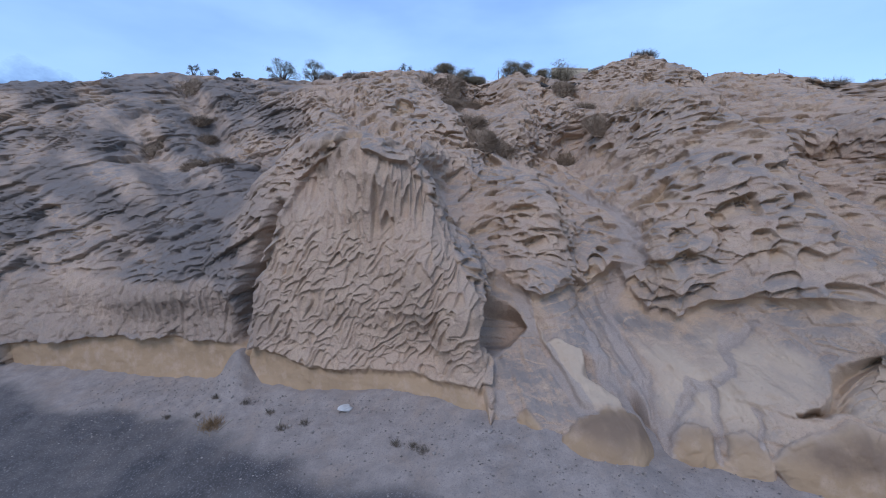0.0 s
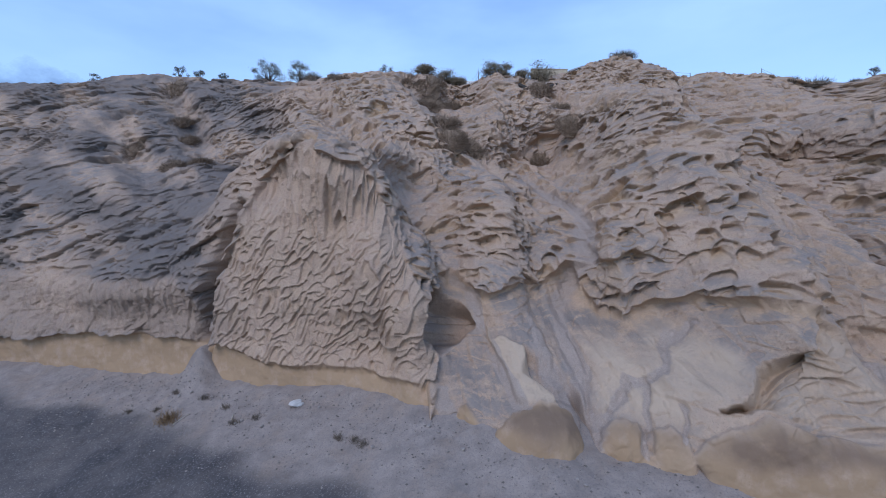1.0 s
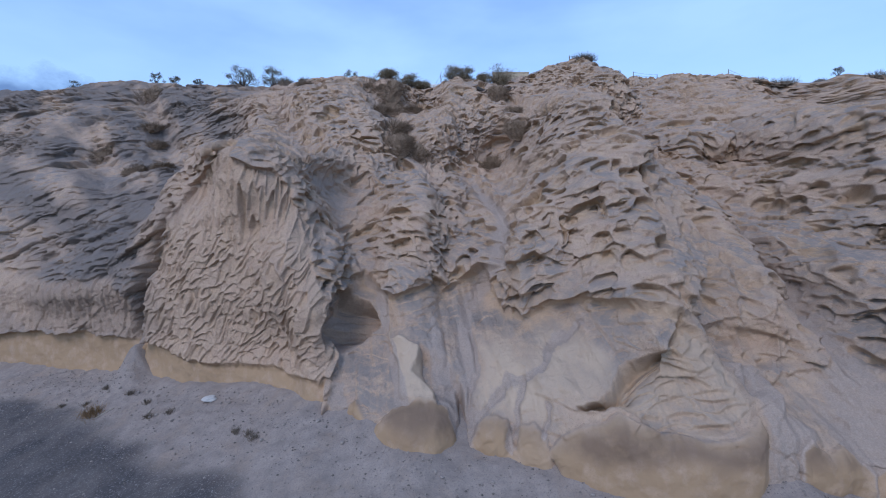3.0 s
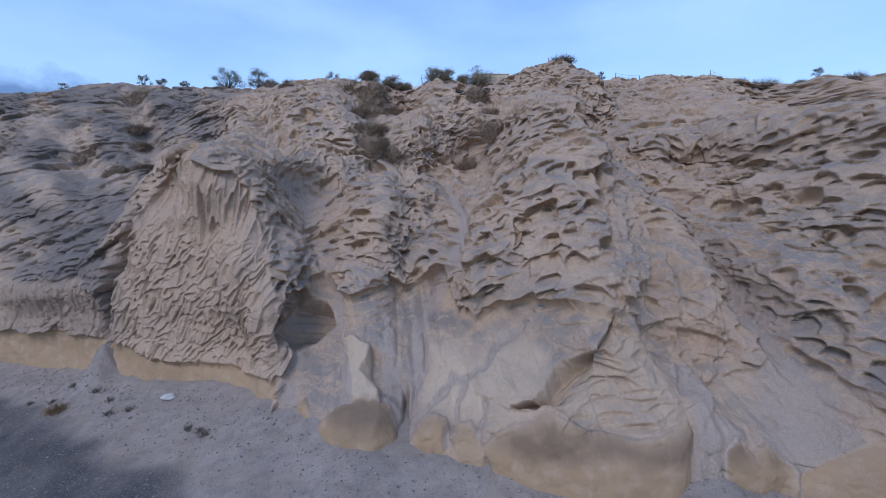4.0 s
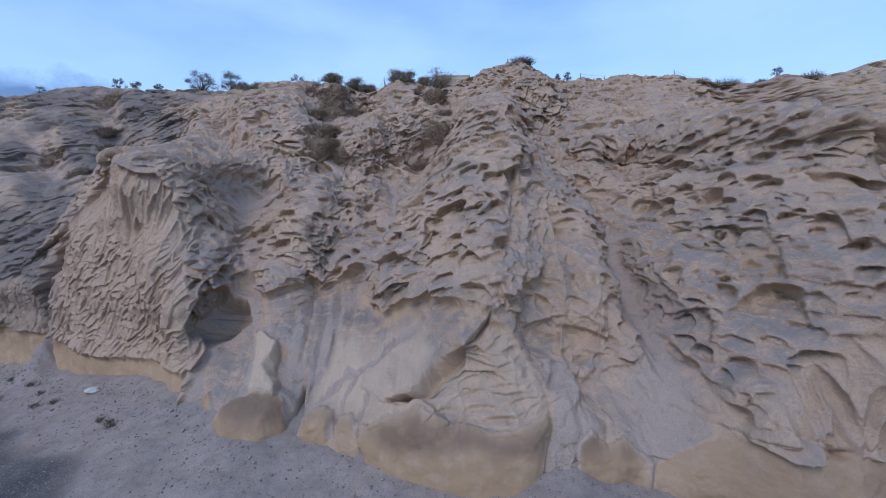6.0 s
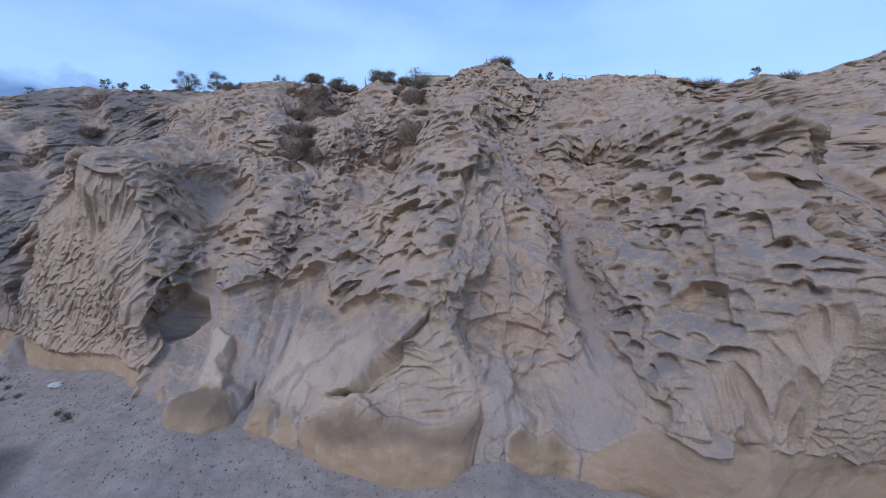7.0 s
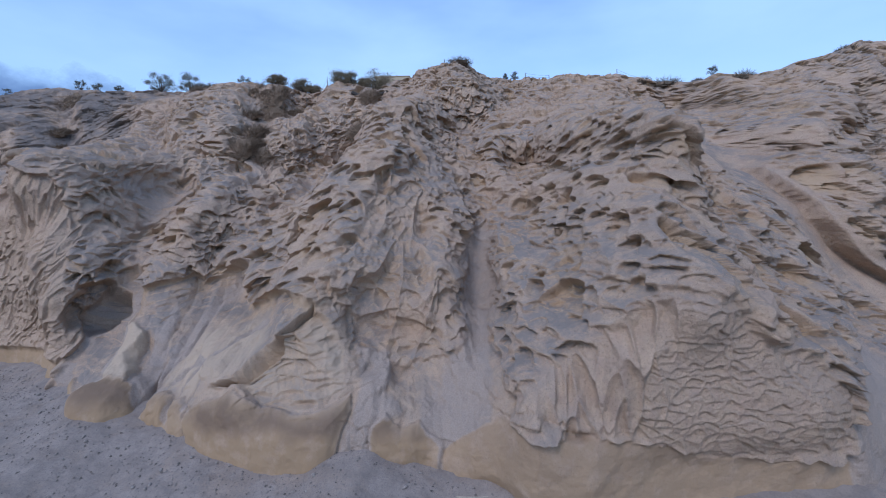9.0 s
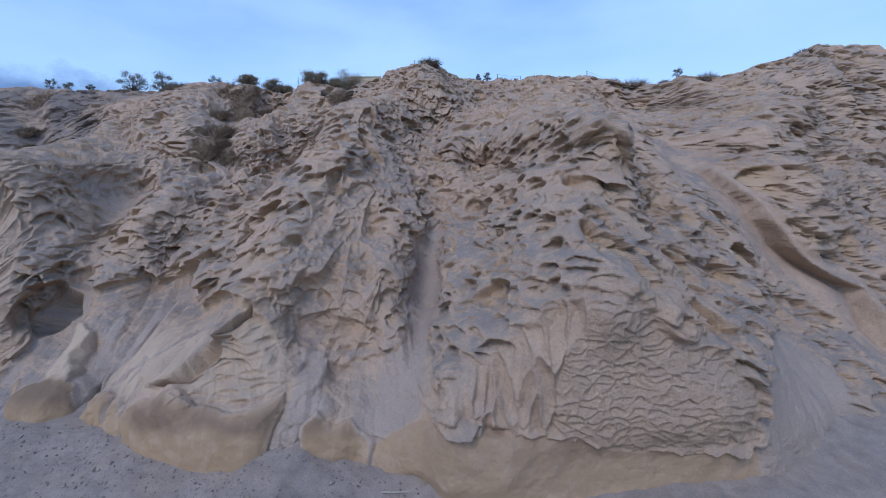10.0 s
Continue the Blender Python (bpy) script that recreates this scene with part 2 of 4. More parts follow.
def ground_material():
    mat, nt, p = material("beach_sand_and_gravel")
    at = node(nt, "ShaderNodeTexCoord").outputs["Object"]
    pale = mix(nt, noise_fac(nt, at, 1.2, 6, 0.7), (0.225, 0.187, 0.16), (0.315, 0.262, 0.222))
    pale = mix(nt, times(nt, noise_fac(nt, at, 0.55, 4, 0.65, 0.5, 0.7), 0.45), pale, (0.30, 0.222, 0.16))
    pale = mix(nt, times(nt, noise_fac(nt, at, 14, 4, 0.7, 0.5, 0.7), 0.7), pale, (0.17, 0.147, 0.132))
    dark = mix(nt, noise_fac(nt, at, 2.0, 5, 0.7), (0.032, 0.032, 0.036), (0.062, 0.06, 0.062))
    dark = mix(nt, times(nt, noise_fac(nt, at, 11, 3, 0.8, 0.56, 0.64), 0.9), dark, (0.22, 0.205, 0.2))
    base = mix(nt, attr(nt, "dark_sand"), pale, dark)
    nt.links.new(base, p.inputs["Base Color"])
    p.inputs["Roughness"].default_value = 0.95
    p.inputs["Specular IOR Level"].default_value = 0.15
    n1 = node(nt, "ShaderNodeTexNoise", {"Vector": at, "Scale": 9.0, "Detail": 7.0, "Roughness": 0.75})
    b1 = node(nt, "ShaderNodeBump", {"Height": n1.outputs["Fac"], "Strength": 0.6, "Distance": 0.08})
    nt.links.new(b1.outputs["Normal"], p.inputs["Normal"])
    return mat


ROCK, GROUND = rock_material(), ground_material()


# ---- landform tools, on the cliff's face: x along it, z up it ----
def off_line(x, z, path, closed=False):
    """Distance from a line of (x, z) places."""
    best = np.full(x.shape, 1e9)
    pts = list(path) + ([path[0]] if closed else [])
    for (a, b), (c, d) in zip(pts, pts[1:]):
        ex, ez = c - a, d - b
        t = np.clip(((x - a) * ex + (z - b) * ez) / (ex * ex + ez * ez), 0, 1)
        best = np.minimum(best, np.hypot(x - a - t * ex, z - b - t * ez))
    return best


def inside(x, z, path, soft=0.3):
    """1 inside a closed outline, 0 outside, over a soft edge."""
    odd = np.zeros(x.shape, bool)
    pts = list(path) + [path[0]]
    for (a, b), (c, d) in zip(pts, pts[1:]):
        if b != d:
            odd ^= ((b > z) != (d > z)) & (x < (c - a) * (z - b) / (d - b) + a)
    dist = off_line(x, z, path, True)
    return step(-soft, soft, np.where(odd, dist, -dist))


def cells3(a, b, c, seed, jitter=0.9):
    """Cell noise in space: distance to the nearest seed and the next one, the height above the nearest, and a number for its cell."""
    flat = b is None
    b = np.zeros(a.shape) if flat else b
    i0, j0, k0 = np.floor(a), np.floor(b), np.floor(c)
    f1, f2 = np.full(a.shape, 9.0, np.float32), np.full(a.shape, 9.0, np.float32)
    up, who = np.zeros(a.shape, np.float32), np.zeros(a.shape, np.float32)
    ia, ib, ic = i0.astype(np.int64), j0.astype(np.int64), k0.astype(np.int64)
    fa, fb, fc = (a - i0).astype(np.float32), (b - j0).astype(np.float32), (c - k0).astype(np.float32)
    for di in (-1, 0, 1):
        for dj in ((0,) if flat else (-1, 0, 1)):
            for dk in (-1, 0, 1):
                h = ((ia + di) * 374761393 + (ib + dj) * 668265263 + (ic + dk) * 2147483647 + seed * 1442695041) & 0xFFFFFFFF
                h = ((h ^ (h >> 13)) * 1274126177) & 0xFFFFFFFF
                h = ((h ^ (h >> 15)) * 2246822519) & 0xFFFFFFFF
                h ^= h >> 16
                pa = di + 0.5 + jitter * ((h & 255) / np.float32(255) - 0.5)
                pb = np.float32(0) if flat else dj + 0.5 + jitter * (((h >> 8) & 255) / np.float32(255) - 0.5)
                pc = dk + 0.5 + jitter * (((h >> 16) & 255) / np.float32(255) - 0.5)
                dc = fc - pc
                d = np.sqrt((fa - pa) ** 2 + (fb - pb) ** 2 + dc ** 2)
                near = d < f1
                f2 = np.where(near, f1, np.minimum(f2, d))
                up = np.where(near, dc, up)
                who = np.where(near, ((h >> 24) & 255) / np.float32(255), who)
                f1 = np.minimum(f1, d)
    return f1, f2, up, who


def bent(p, wide, high, dip, seed, bend):
    """Places p = (x, y, z) in cell units, with ledge lines following dip and wandering."""
    x, y, z = p
    sheet = y is None
    y = np.zeros(x.shape) if sheet else y
    q = z - dip
    n1 = fbm(x / wide * 0.7 + 0.37 * y / wide, q / high * 0.6, 2, seed + 31)
    n2 = fbm(x / wide * 0.8 + 5.2 + 0.41 * y / wide, q / high * 0.5, 2, seed + 47, 0.4)
    return (x + bend * 0.6 * wide * n1) / wide, None if sheet else (y + bend * 0.5 * wide * n2) / wide, (q + bend * 0.95 * high * n2 + 0.3 * high * n1) / high


def scoops(p, wide, high, dip, seed, lo=0.22, hi=0.46, bend=0.45):
    """Single arched hollows: a sharp brow above, running out to nothing below."""
    f1, f2, up, who = cells3(*bent(p, wide, high, dip, seed, bend), seed, 0.75)
    r = lo + (hi - lo) * who
    return step(0.0, 0.05, r - f1) * np.clip((up + r) / (2 * r), 0, 1) ** 1.4 * (0.5 + 0.5 * who)


def scales(p, wide, high, dip, seed, rim=0.5, bend=0.6, brow=1.1, sharp=0.7):
    """Scalloped cells with knife-edged rims, deepest under the upper rim and running out below."""
    f1, f2, up, who = cells3(*bent(p, wide, high, dip, seed, bend), seed)
    pit = np.clip((f2 - f1) / rim, 0, 1) ** sharp
    return pit * (0.35 + 0.65 * who) * np.clip(0.7 + brow * up, 0.08, 1.4)


def shells(p, wide, high, dip, seed, bare=0.35, bend=0.8, round_off=0.56):
    """Arched hollows side by side: a sharp rounded brow above, running out to nothing below; a share of them left bare."""
    f1, f2, up, who = cells3(*bent(p, wide, high, dip, seed, bend), seed)
    r = round_off * (0.75 + 0.5 * who)
    edge = np.minimum(step(0.0, 0.14, f2 - f1), step(0.0, 0.10, r - f1))
    return np.clip((up + 0.45) / 0.9, 0, 1) ** 1.4 * edge * np.clip((who - bare) / (1 - bare) * 1.5, 0, 1)


def plates(p, wide, high, dip, seed, bend=1.0):
    """Overlapping ledges: each stands proud at its lower lip and sinks back upward."""
    f1, f2, up, who = cells3(*bent(p, wide, high, dip, seed, bend), seed)
    return np.clip(0.5 - 1.15 * up, -0.25, 1.15) * (0.25 + 0.75 * who) * (0.55 + 0.45 * step(0.0, 0.12, f2 - f1))


def dome(x, z, path, round_off):
    """A rounded swelling inside a closed outline."""
    odd = inside(x, z, path, 0.001)
    d = np.clip(off_line(x, z, path, True) / round_off, 0, 1)
    return odd * np.sqrt(1 - (1 - d) ** 3)


# outlines and lines of the landforms
SLAB = ((-12.75, 3.6), (-11.7, 6.1), (-10.2, 9.8), (-9.8, 11.1), (-7.4, 12.8), (-6.1, 13.1), (-5.7, 12.3), (-3.7, 11.5), (-2.8, 10.5), (-2.0, 8.6), (-1.4, 7.7), (-1.0, 6.5), (0.1, 4.9), (0.35, 3.0), (0.1, 1.1), (-1.4, 0.87), (-4.4, 0.62), (-8.5, 0.65), (-12.5, 1.05))
SLAB_FOOT = ((-13.5, 1.3), (-12.6, 1.2), (-8.5, 0.75), (-4.4, 0.72), (-1.4, 0.95), (0.1, 1.15), (0.2, 0), (-4, -1.2), (-11.5, -3), (-13.5, -3))
WEST_FOOT = ((-33, -0.6), (-26, 0.4), (-22.2, 0.8), (-18, 0.9), (-14, 1.0), (-13.3, 1.2), (-13.3, -3), (-33, -3))
CRACK = ((-13.9, 1.3), (-13.3, 4.0), (-12.7, 6.0), (-11.3, 9.3))
SLAB_GULLY = ((2.6, 3.6), (1.4, 5.8), (0.1, 8.4), (-1.3, 11.5))
MIDDLE_GULLY = ((6.6, -1), (6.9, 0.9), (7.0, 3.0), (8.6, 6.0), (9.5, 9), (8, 13), (5, 18), (4.5, 23))
EAST_CHUTE = ((20.7, -1.8), (21.2, -0.7), (21.9, 0.5), (22.9, 1.9), (23.3, 3.1), (23.5, 5.1), (23.9, 8.1), (25.0, 12.7))
BROWN_FOOT = ((10.0, 0.1), (11.2, 1.2), (12.6, 1.7), (13.8, 1.2), (15.4, 0.9), (17.1, 1.3), (17.7, 1.5), (17.8, 1.0), (17.5, 0.3), (17.1, -0.8), (16.5, -4), (11.2, -4), (10.6, -1.0))
BROWN_KNOBS = ((6.95, -0.3), (7.2, 0.55), (7.9, 0.75), (8.6, 0.7), (8.75, -0.2), (8.85, -0.2), (9.0, 0.6), (9.6, 0.85), (10.0, 0.55), (10.2, -0.3), (10.2, -3), (6.95, -3))
SMALL_BOULDER = ((1.3, -0.1), (1.5, 0.3), (1.9, 0.5), (2.3, 0.15), (2.5, -0.3), (2.4, -3), (1.4, -3))
BLOCK_FOOT = ((18.7, 0.3), (19.3, 0.75), (20.0, 0.35), (20.7, 0.55), (21.4, 0.3), (21.7, -0.2), (21.2, -4), (18.9, -4))
EAST_SLAB = ((25.2, 1.8), (25.1, 2.8), (25.5, 3.5), (27.3, 4.6), (28.5, 5.6), (29.6, 6.7), (30.6, 6.3), (31.5, 6.6), (33.2, 5.0), (35.2, 4.2), (36.5, 2.9), (37.1, 0.4), (33.7, 0.4), (31.5, 0.6), (29.2, 1.1), (27.1, 1.5))
EAST_FOOT = ((21.7, -0.4), (22.5, 0.5), (24.4, 1.4), (25.4, 1.5), (27.1, 1.5), (29.2, 1.1), (31.5, 0.6), (33.7, 0.4), (37.0, 0.35), (37.5, -1.1), (37.5, -3), (21.9, -3))
PALE_PANEL = ((7.6, 2.6), (9.7, 3.1), (11.8, 3.4), (13.0, 3.2), (12.2, 2.3), (11.1, 1.5), (9.9, 1.0), (8.4, 0.9), (7.4, 0.6), (7.5, 1.7))
LIPS = ((1.4, 5.8), (2.2, 5.2), (3.2, 4.7), (3.9, 4.9), (4.8, 5.1), (5.5, 5.1), (5.8, 4.6), (7.1, 5.3), (8.1, 6.0), (8.4, 4.6), (9.1, 3.7), (10.5, 3.9), (11.5, 4.7), (12.7, 5.1), (14.0, 5.4), (15.1, 5.4), (15.8, 5.3))
SMOOTH_FOOT = LIPS + ((16.6, 5.0), (17.3, 3.6), (17.8, 2.3), (19.5, 2.1), (21.4, 2.5), (23.2, 3.2), (24.4, 3.0), (24.4, -3), (0.3, -3), (0.5, 3.2))
DIAGONAL = ((15.8, 5.25), (14.9, 4.5), (13.6, 3.15), (12.4, 2.4), (11.2, 1.6))
UNDERCUT = ((15.8, 5.2), (14.9, 4.5), (13.6, 3.15), (12.4, 2.4), (11.2, 1.6), (12.6, 1.95), (13.8, 1.25), (15.0, 0.95), (16.2, 1.2), (17.4, 1.7), (17.2, 2.3), (17.1, 3.1), (16.4, 4.2))
CAVE = ((0.15, 2.6), (0.1, 4.0), (0.3, 4.9), (0.8, 5.0), (1.5, 4.3), (2.1, 3.3), (1.6, 2.4), (0.8, 2.2))
BOULDER = ((2.8, -0.2), (3.0, 0.2), (3.7, 0.85), (4.8, 1.0), (6.1, 0.75), (6.5, 0.35), (6.65, -0.2), (6.4, -1.0), (6.2, -3), (2.8, -3))
FIN = ((3.0, 3.6), (3.3, 2.7), (4.0, 2.8), (4.8, 2.3), (4.9, 1.8), (5.5, 1.3), (5.6, 0.85), (4.8, 0.95), (4.0, 1.1), (3.8, 1.6), (3.2, 2.5))
SCOOP = ((4.7, 2.4), (6.1, 1.9), (6.7, 1.2), (6.5, 0.95), (5.7, 1.05), (4.6, 1.7))
VEINS = (((12.4, 4.0), (10.5, 2.7), (9.4, 1.9), (8.2, 1.1), (7.5, 0.7)), ((7.4, 2.8), (7.4, 1.8), (6.9, 0.8), (6.6, 0.4)), ((10.2, 1.5), (10.0, 0.5)), ((9.4, 1.8), (8.8, 0.5), (8.7, -0.4)))
OVERHANG = ((44.1, 12.1), (44.7, 10.7), (45.2, 8.8), (46.5, 7.0), (48.5, 5.5), (50.1, 4.2), (50.6, 2.4), (51, -3), (80, -3), (80, 15), (60, 16.5), (50, 14.0), (46, 12.9))
OVERHANG_EDGE = ((42.6, 12.4), (44.1, 12.0), (44.7, 10.7), (45.2, 8.8), (46.5, 7.0), (48.5, 5.5), (50.1, 4.2), (50.6, 2.4), (50.9, 0.5))
APRON = ((17.7, 3.1), (19.1, 2.7), (19.1, 1.4), (19.9, 0.8), (18.9, 0.4), (18.4, -3), (16.6, -3), (17.4, -0.3), (17.8, 0.6), (18.0, 1.6))
EAST_SCREE = ((37.1, 2.4), (38.5, 3.9), (41.5, 3.2), (43.8, 2.2), (44.6, 0.2), (46.0, -3), (37.2, -3))
FLUTED_WEST = ((-34, 4.6), (-27.6, 4.8), (-21, 4.4), (-15.5, 5.0), (-14.2, 3.6), (-14.2, 1.0), (-22.2, 0.85), (-34, -0.5))
CURTAIN = ((15.8, 5.6), (17.2, 4.0), (18.0, 2.2), (19.5, 2.0), (21.6, 2.6), (21.8, 5.0), (20.8, 8.0), (19.8, 10.5), (18.6, 12.6), (17.4, 11.5), (16.8, 8.0))
COLUMNS = ((25.0, 3.0), (27.5, 4.8), (29.5, 6.8), (29.9, 5.8), (29.2, 4.2), (28.7, 2.6), (28.5, 1.1), (25.2, 1.6))
UPPER_GULLIES = (
    ((-32.7, 18.0), (-29.2, 14.7), (-22.9, 11.0)),
    ((-31.7, 23.9), (-27.4, 19.3), (-23.0, 14.7)),
    ((0.4, 9.2), (-1.3, 12.0), (-8.0, 16.4), (-11.5, 20.6)),
    ((5.2, 12.2), (2.7, 15.5), (0.1, 19.6), (-2.0, 22.4)),
    ((10.3, 11.6), (10.9, 15.0), (13.0, 17.4), (14.2, 20.2)),
)
TOWER = ((8.0, 23.2), (6.8, 19.9), (6.0, 16.4))
# how the ledges rise along the face
DIP_X = (-75, -30, -14, -11, 0, 4, 8, 13.5, 17, 20.5, 24, 31, 36, 48, 80)
DIP_SLOPE = (0.30, 0.42, 0.45, 0.30, 0.05, -0.10, 0.45, 0.55, 0.0, -0.15, 0.05, 0.0, -0.25, -0.30, -0.15)
PARTS = ("upper_slope", "slab_buttress", "central_buttress", "east_buttress", "foot_ledge", "gravel_gully")


def build_cliff(nx, nz):
    x = graded(-75, 80, nx, ((13, 23, 6.0), (-14, 18, 3.0)), lambda v: sum(np.hypot(1, np.gradient(curve(STATIONS, CONTOURS[k], v), v)) for k in (4, 8.5, 13, 17)) / 4)
    t = np.linspace(0, 1, nz)
    rim = np.interp(x, RIM_X, RIM_Z) + 0.22 * fbm(x * 0.7, x * 0, 4, 3)
    zc = np.where(t < 0.6, -3 + 15.5 * (t / 0.6), 0)[None, :] + np.where(t >= 0.6, 1, 0)[None, :] * (12.5 + (rim[:, None] - 12.5) * ((t - 0.6) / 0.4)[None, :])
    X = np.repeat(x[:, None], nz, 1)
    Z = np.broadcast_to(zc, X.shape).copy()
    Y = face_point(x, Z)
    gx = np.stack([np.gradient(X, axis=0), np.gradient(Y, axis=0), np.gradient(Z, axis=0)], -1)
    gz = np.stack([np.gradient(X, axis=1), np.gradient(Y, axis=1), np.gradient(Z, axis=1)], -1)
    N = np.cross(gx, gz)
    N /= np.linalg.norm(N, axis=-1, keepdims=True) + 1e-9
    slope_in = np.interp(x, DIP_X, DIP_SLOPE)
    dip = np.concatenate([[0], np.cumsum((slope_in[1:] + slope_in[:-1]) / 2 * np.diff(x))])
    D = np.repeat(dip[:, None], nz, 1)
    # outlines wander a little
    A = X + 0.28 * fbm(X / 1.1, Z / 1.1, 4, 101)
    B = Z + 0.22 * fbm(X / 1.1 + 9, Z / 1.1, 4, 102)

    slab, eslab = inside(A, B, SLAB, 0.12), inside(A, B, EAST_SLAB, 0.25)
    slab_foot, west_foot = inside(X, B, SLAB_FOOT, 0.1), inside(A, B, WEST_FOOT, 0.12)
    brown, block, boulder = np.maximum(dome(X, B, BROWN_FOOT, 1.3), 0.6 * dome(X, B, BROWN_KNOBS, 0.35)), dome(X, B, BLOCK_FOOT, 0.9), np.maximum(dome(X, B, BOULDER, 0.7), 0.7 * dome(X, B, SMALL_BOULDER, 0.4))
    east_foot = inside(A, B, EAST_FOOT, 0.1)
    foot = np.clip(slab_foot + west_foot + np.clip(1.6 * (brown + block + boulder) - 0.5, 0, 1) + east_foot, 0, 1)

    def along(line, wide):
        return np.exp(-(off_line(A, B, line) / wide) ** 2)

    chute = np.clip(np.exp(-((off_line(A, B, EAST_CHUTE) / (0.85 + 0.7 * fbm(X / 1.6, Z / 2.2, 3, 59))) ** 2)) * step(10.5, 6.5, B) + along(MIDDLE_GULLY, 0.45) * step(14, 10, Z) + 0.3 * along(SLAB_GULLY, 0.4), 0, 1)
    gully = np.clip(sum(along(g, 0.95) for g in UPPER_GULLIES), 0, 1)
    smooth_foot = inside(A, B, SMOOTH_FOOT, 0.18)
    undercut, cave = inside(A, B, UNDERCUT, 0.06), inside(A, B, CAVE, 0.22)
    apron = inside(A, B, APRON, 0.35)
    scree = np.maximum(inside(A, B, EAST_SCREE, 0.5), apron)
    fluted = inside(A, B, FLUTED_WEST, 0.3)
    # the overhang's edge runs smooth
    A2, B2 = X + 0.5 * fbm(X / 3, Z / 3, 2, 103), Z + 0.4 * fbm(X / 3 + 9, Z / 3, 2, 104)
    over = inside(A2, B2, OVERHANG, 0.16)
    calm = np.clip(smooth_foot + foot + 0.85 * chute + scree + 0.35 * gully, 0, 1)
    rough = (1 - calm) * (1 - slab) * (1 - eslab) * (1 - 0.75 * fluted) * (1 - 0.65 * inside(A, B, CURTAIN, 0.4))
    from_edge = off_line(A2, B2, OVERHANG_EDGE)
    rough = rough * (1 - (1 - over) * np.exp(-(from_edge / 2.3) ** 4)) * (1 - over * np.exp(-(from_edge / 0.9) ** 4))
    upper = step(12, 17, Z)

    def on(mask, make, *args, flat=False, tilt=None, **kw):
        """make() only where mask counts; flat: as on a sheet, not through the depth; tilt: a rise of its own."""
        out = np.zeros(mask.shape)
        sel = mask > 0.02
        out[sel] = make((X[sel], None if flat else Y[sel], Z[sel]), *args[:2], D[sel] * args[2] if tilt is None else X[sel] * tilt, *args[3:], **kw)
        return out

    patch = fbm(X / 5 + 0.2 * Y, Z / 3, 3, 77)
    patch2 = fbm(X / 3 + 0.2 * Y, Z / 2, 3, 78)
    h = 0.45 * fbm(X / 5 + 0.13 * Y, Z / 3, 4, 11) * (1 - slab) * (1 - eslab) * (1 - 0.6 * calm)
    westly = 1 - step(-16, -9, X)
    ridged = 1 - 2.2 * np.abs(fbm(X / 3.4 + 0.5 * D / 3, Z / 4.5 + 0.1 * Y, 3, 88))
    h += rough * 0.5 * ridged * (1 - 0.6 * westly)
    # sharp-crested facets between the hollows
    crest = np.abs(fbm(X / 1.7 + 0.35 * Y - 0.5 * D, Z / 1.2 + 0.2 * Y - 0.4 * D, 3, 89)) + 0.5 * np.abs(fbm(X / 0.8 + 0.7 * Y, Z / 0.6 - D, 2, 90))
    h += rough * (0.22 - 0.55 * crest) * (1 - 0.4 * westly)
    # overlapping ledges of the west walls
    big = on(rough * westly, plates, 4.2, 1.9, 1.0, 1)
    h += rough * westly * (0.3 + 0.6 * step(-0.3, 0.2, patch)) * (big - 0.35)
    # arched hollows at three sizes: each deepest under its brow, running out below
    vast = on(rough, shells, 2.5, 1.9, 0.8, 12, 0.22, bend=0.9)
    brows = on(rough, shells, 1.2, 0.9, 0.75, 10, 0.12, bend=0.9)
    nicks = on(rough, shells, 0.66, 0.5, 0.75, 13, 0.3, bend=0.8)
    pits = on(rough, scales, 0.8, 0.62, 0.75, 15, 0.34, bend=0.9, brow=0.9)
    # knife-edged pits crowd on the central buttress and the pillar beside it
    pitted = 0.3 + 0.7 * step(-0.15, 0.25, patch2 + 0.45 * np.exp(-((X - 10.5) / 3.2) ** 2 - ((Z - 7.3) / 2.4) ** 2) + 0.3 * np.exp(-((X - 4.5) / 2.5) ** 2 - ((Z - 6.2) / 1.8) ** 2)) * (1 - 0.8 * westly)
    vast_here, nick_here = np.maximum(0.25 + 0.75 * step(0.25, -0.2, patch2), step(24, 26, X) * step(15, 11, Z)), 0.35 + 0.65 * step(-0.25, 0.1, patch)
    quiet = 1 + 0.15 * step(23.5, 25, X) * step(40, 36, X) * step(14, 11, Z)
    deep = (0.95 - 0.35 * westly) * vast * vast_here
    bite = deep + (0.64 - 0.2 * westly) * brows * (1 - 0.5 * vast * vast_here) + 0.32 * nicks * nick_here * (1 + 0.3 * upper) + 0.40 * pits * pitted
    bite = bite * (1 - 0.5 * westly * step(0.1, -0.25, patch))
    h -= rough * quiet * (bite - 0.25)
    hollow = rough * np.clip(1.2 * bite - 0.1 + 0.5 * westly * (0.15 - big), 0, 1)
    # the slab: flutes above, cells below
    flute = step(6.2, 9.6, B + 0.12 * (X + 6) + 2.2 * fbm(X / 0.9, Z / 2.0, 3, 35))
    c1 = on(slab, scales, 0.60, 0.62, 1.0, 21, 0.26, bend=1.2, flat=True, tilt=0.7, brow=0.6, sharp=0.8)
    c2 = on(slab, scales, 0.44, 2.0, -0.7, 22, 0.30, bend=0.9, flat=True, brow=0.25)
    c3 = on(slab, shells, 0.6, 0.45, 1.0, 25, 0.45, flat=True, tilt=0.35)
    pit = (1 - flute) * np.maximum(c1, 0.8 * c3) + flute * c2
    h += slab * (0.26 - (0.29 + 0.19 * flute) * pit + 0.16 * fbm(X / 1.5, Z / 1.5, 3, 23))
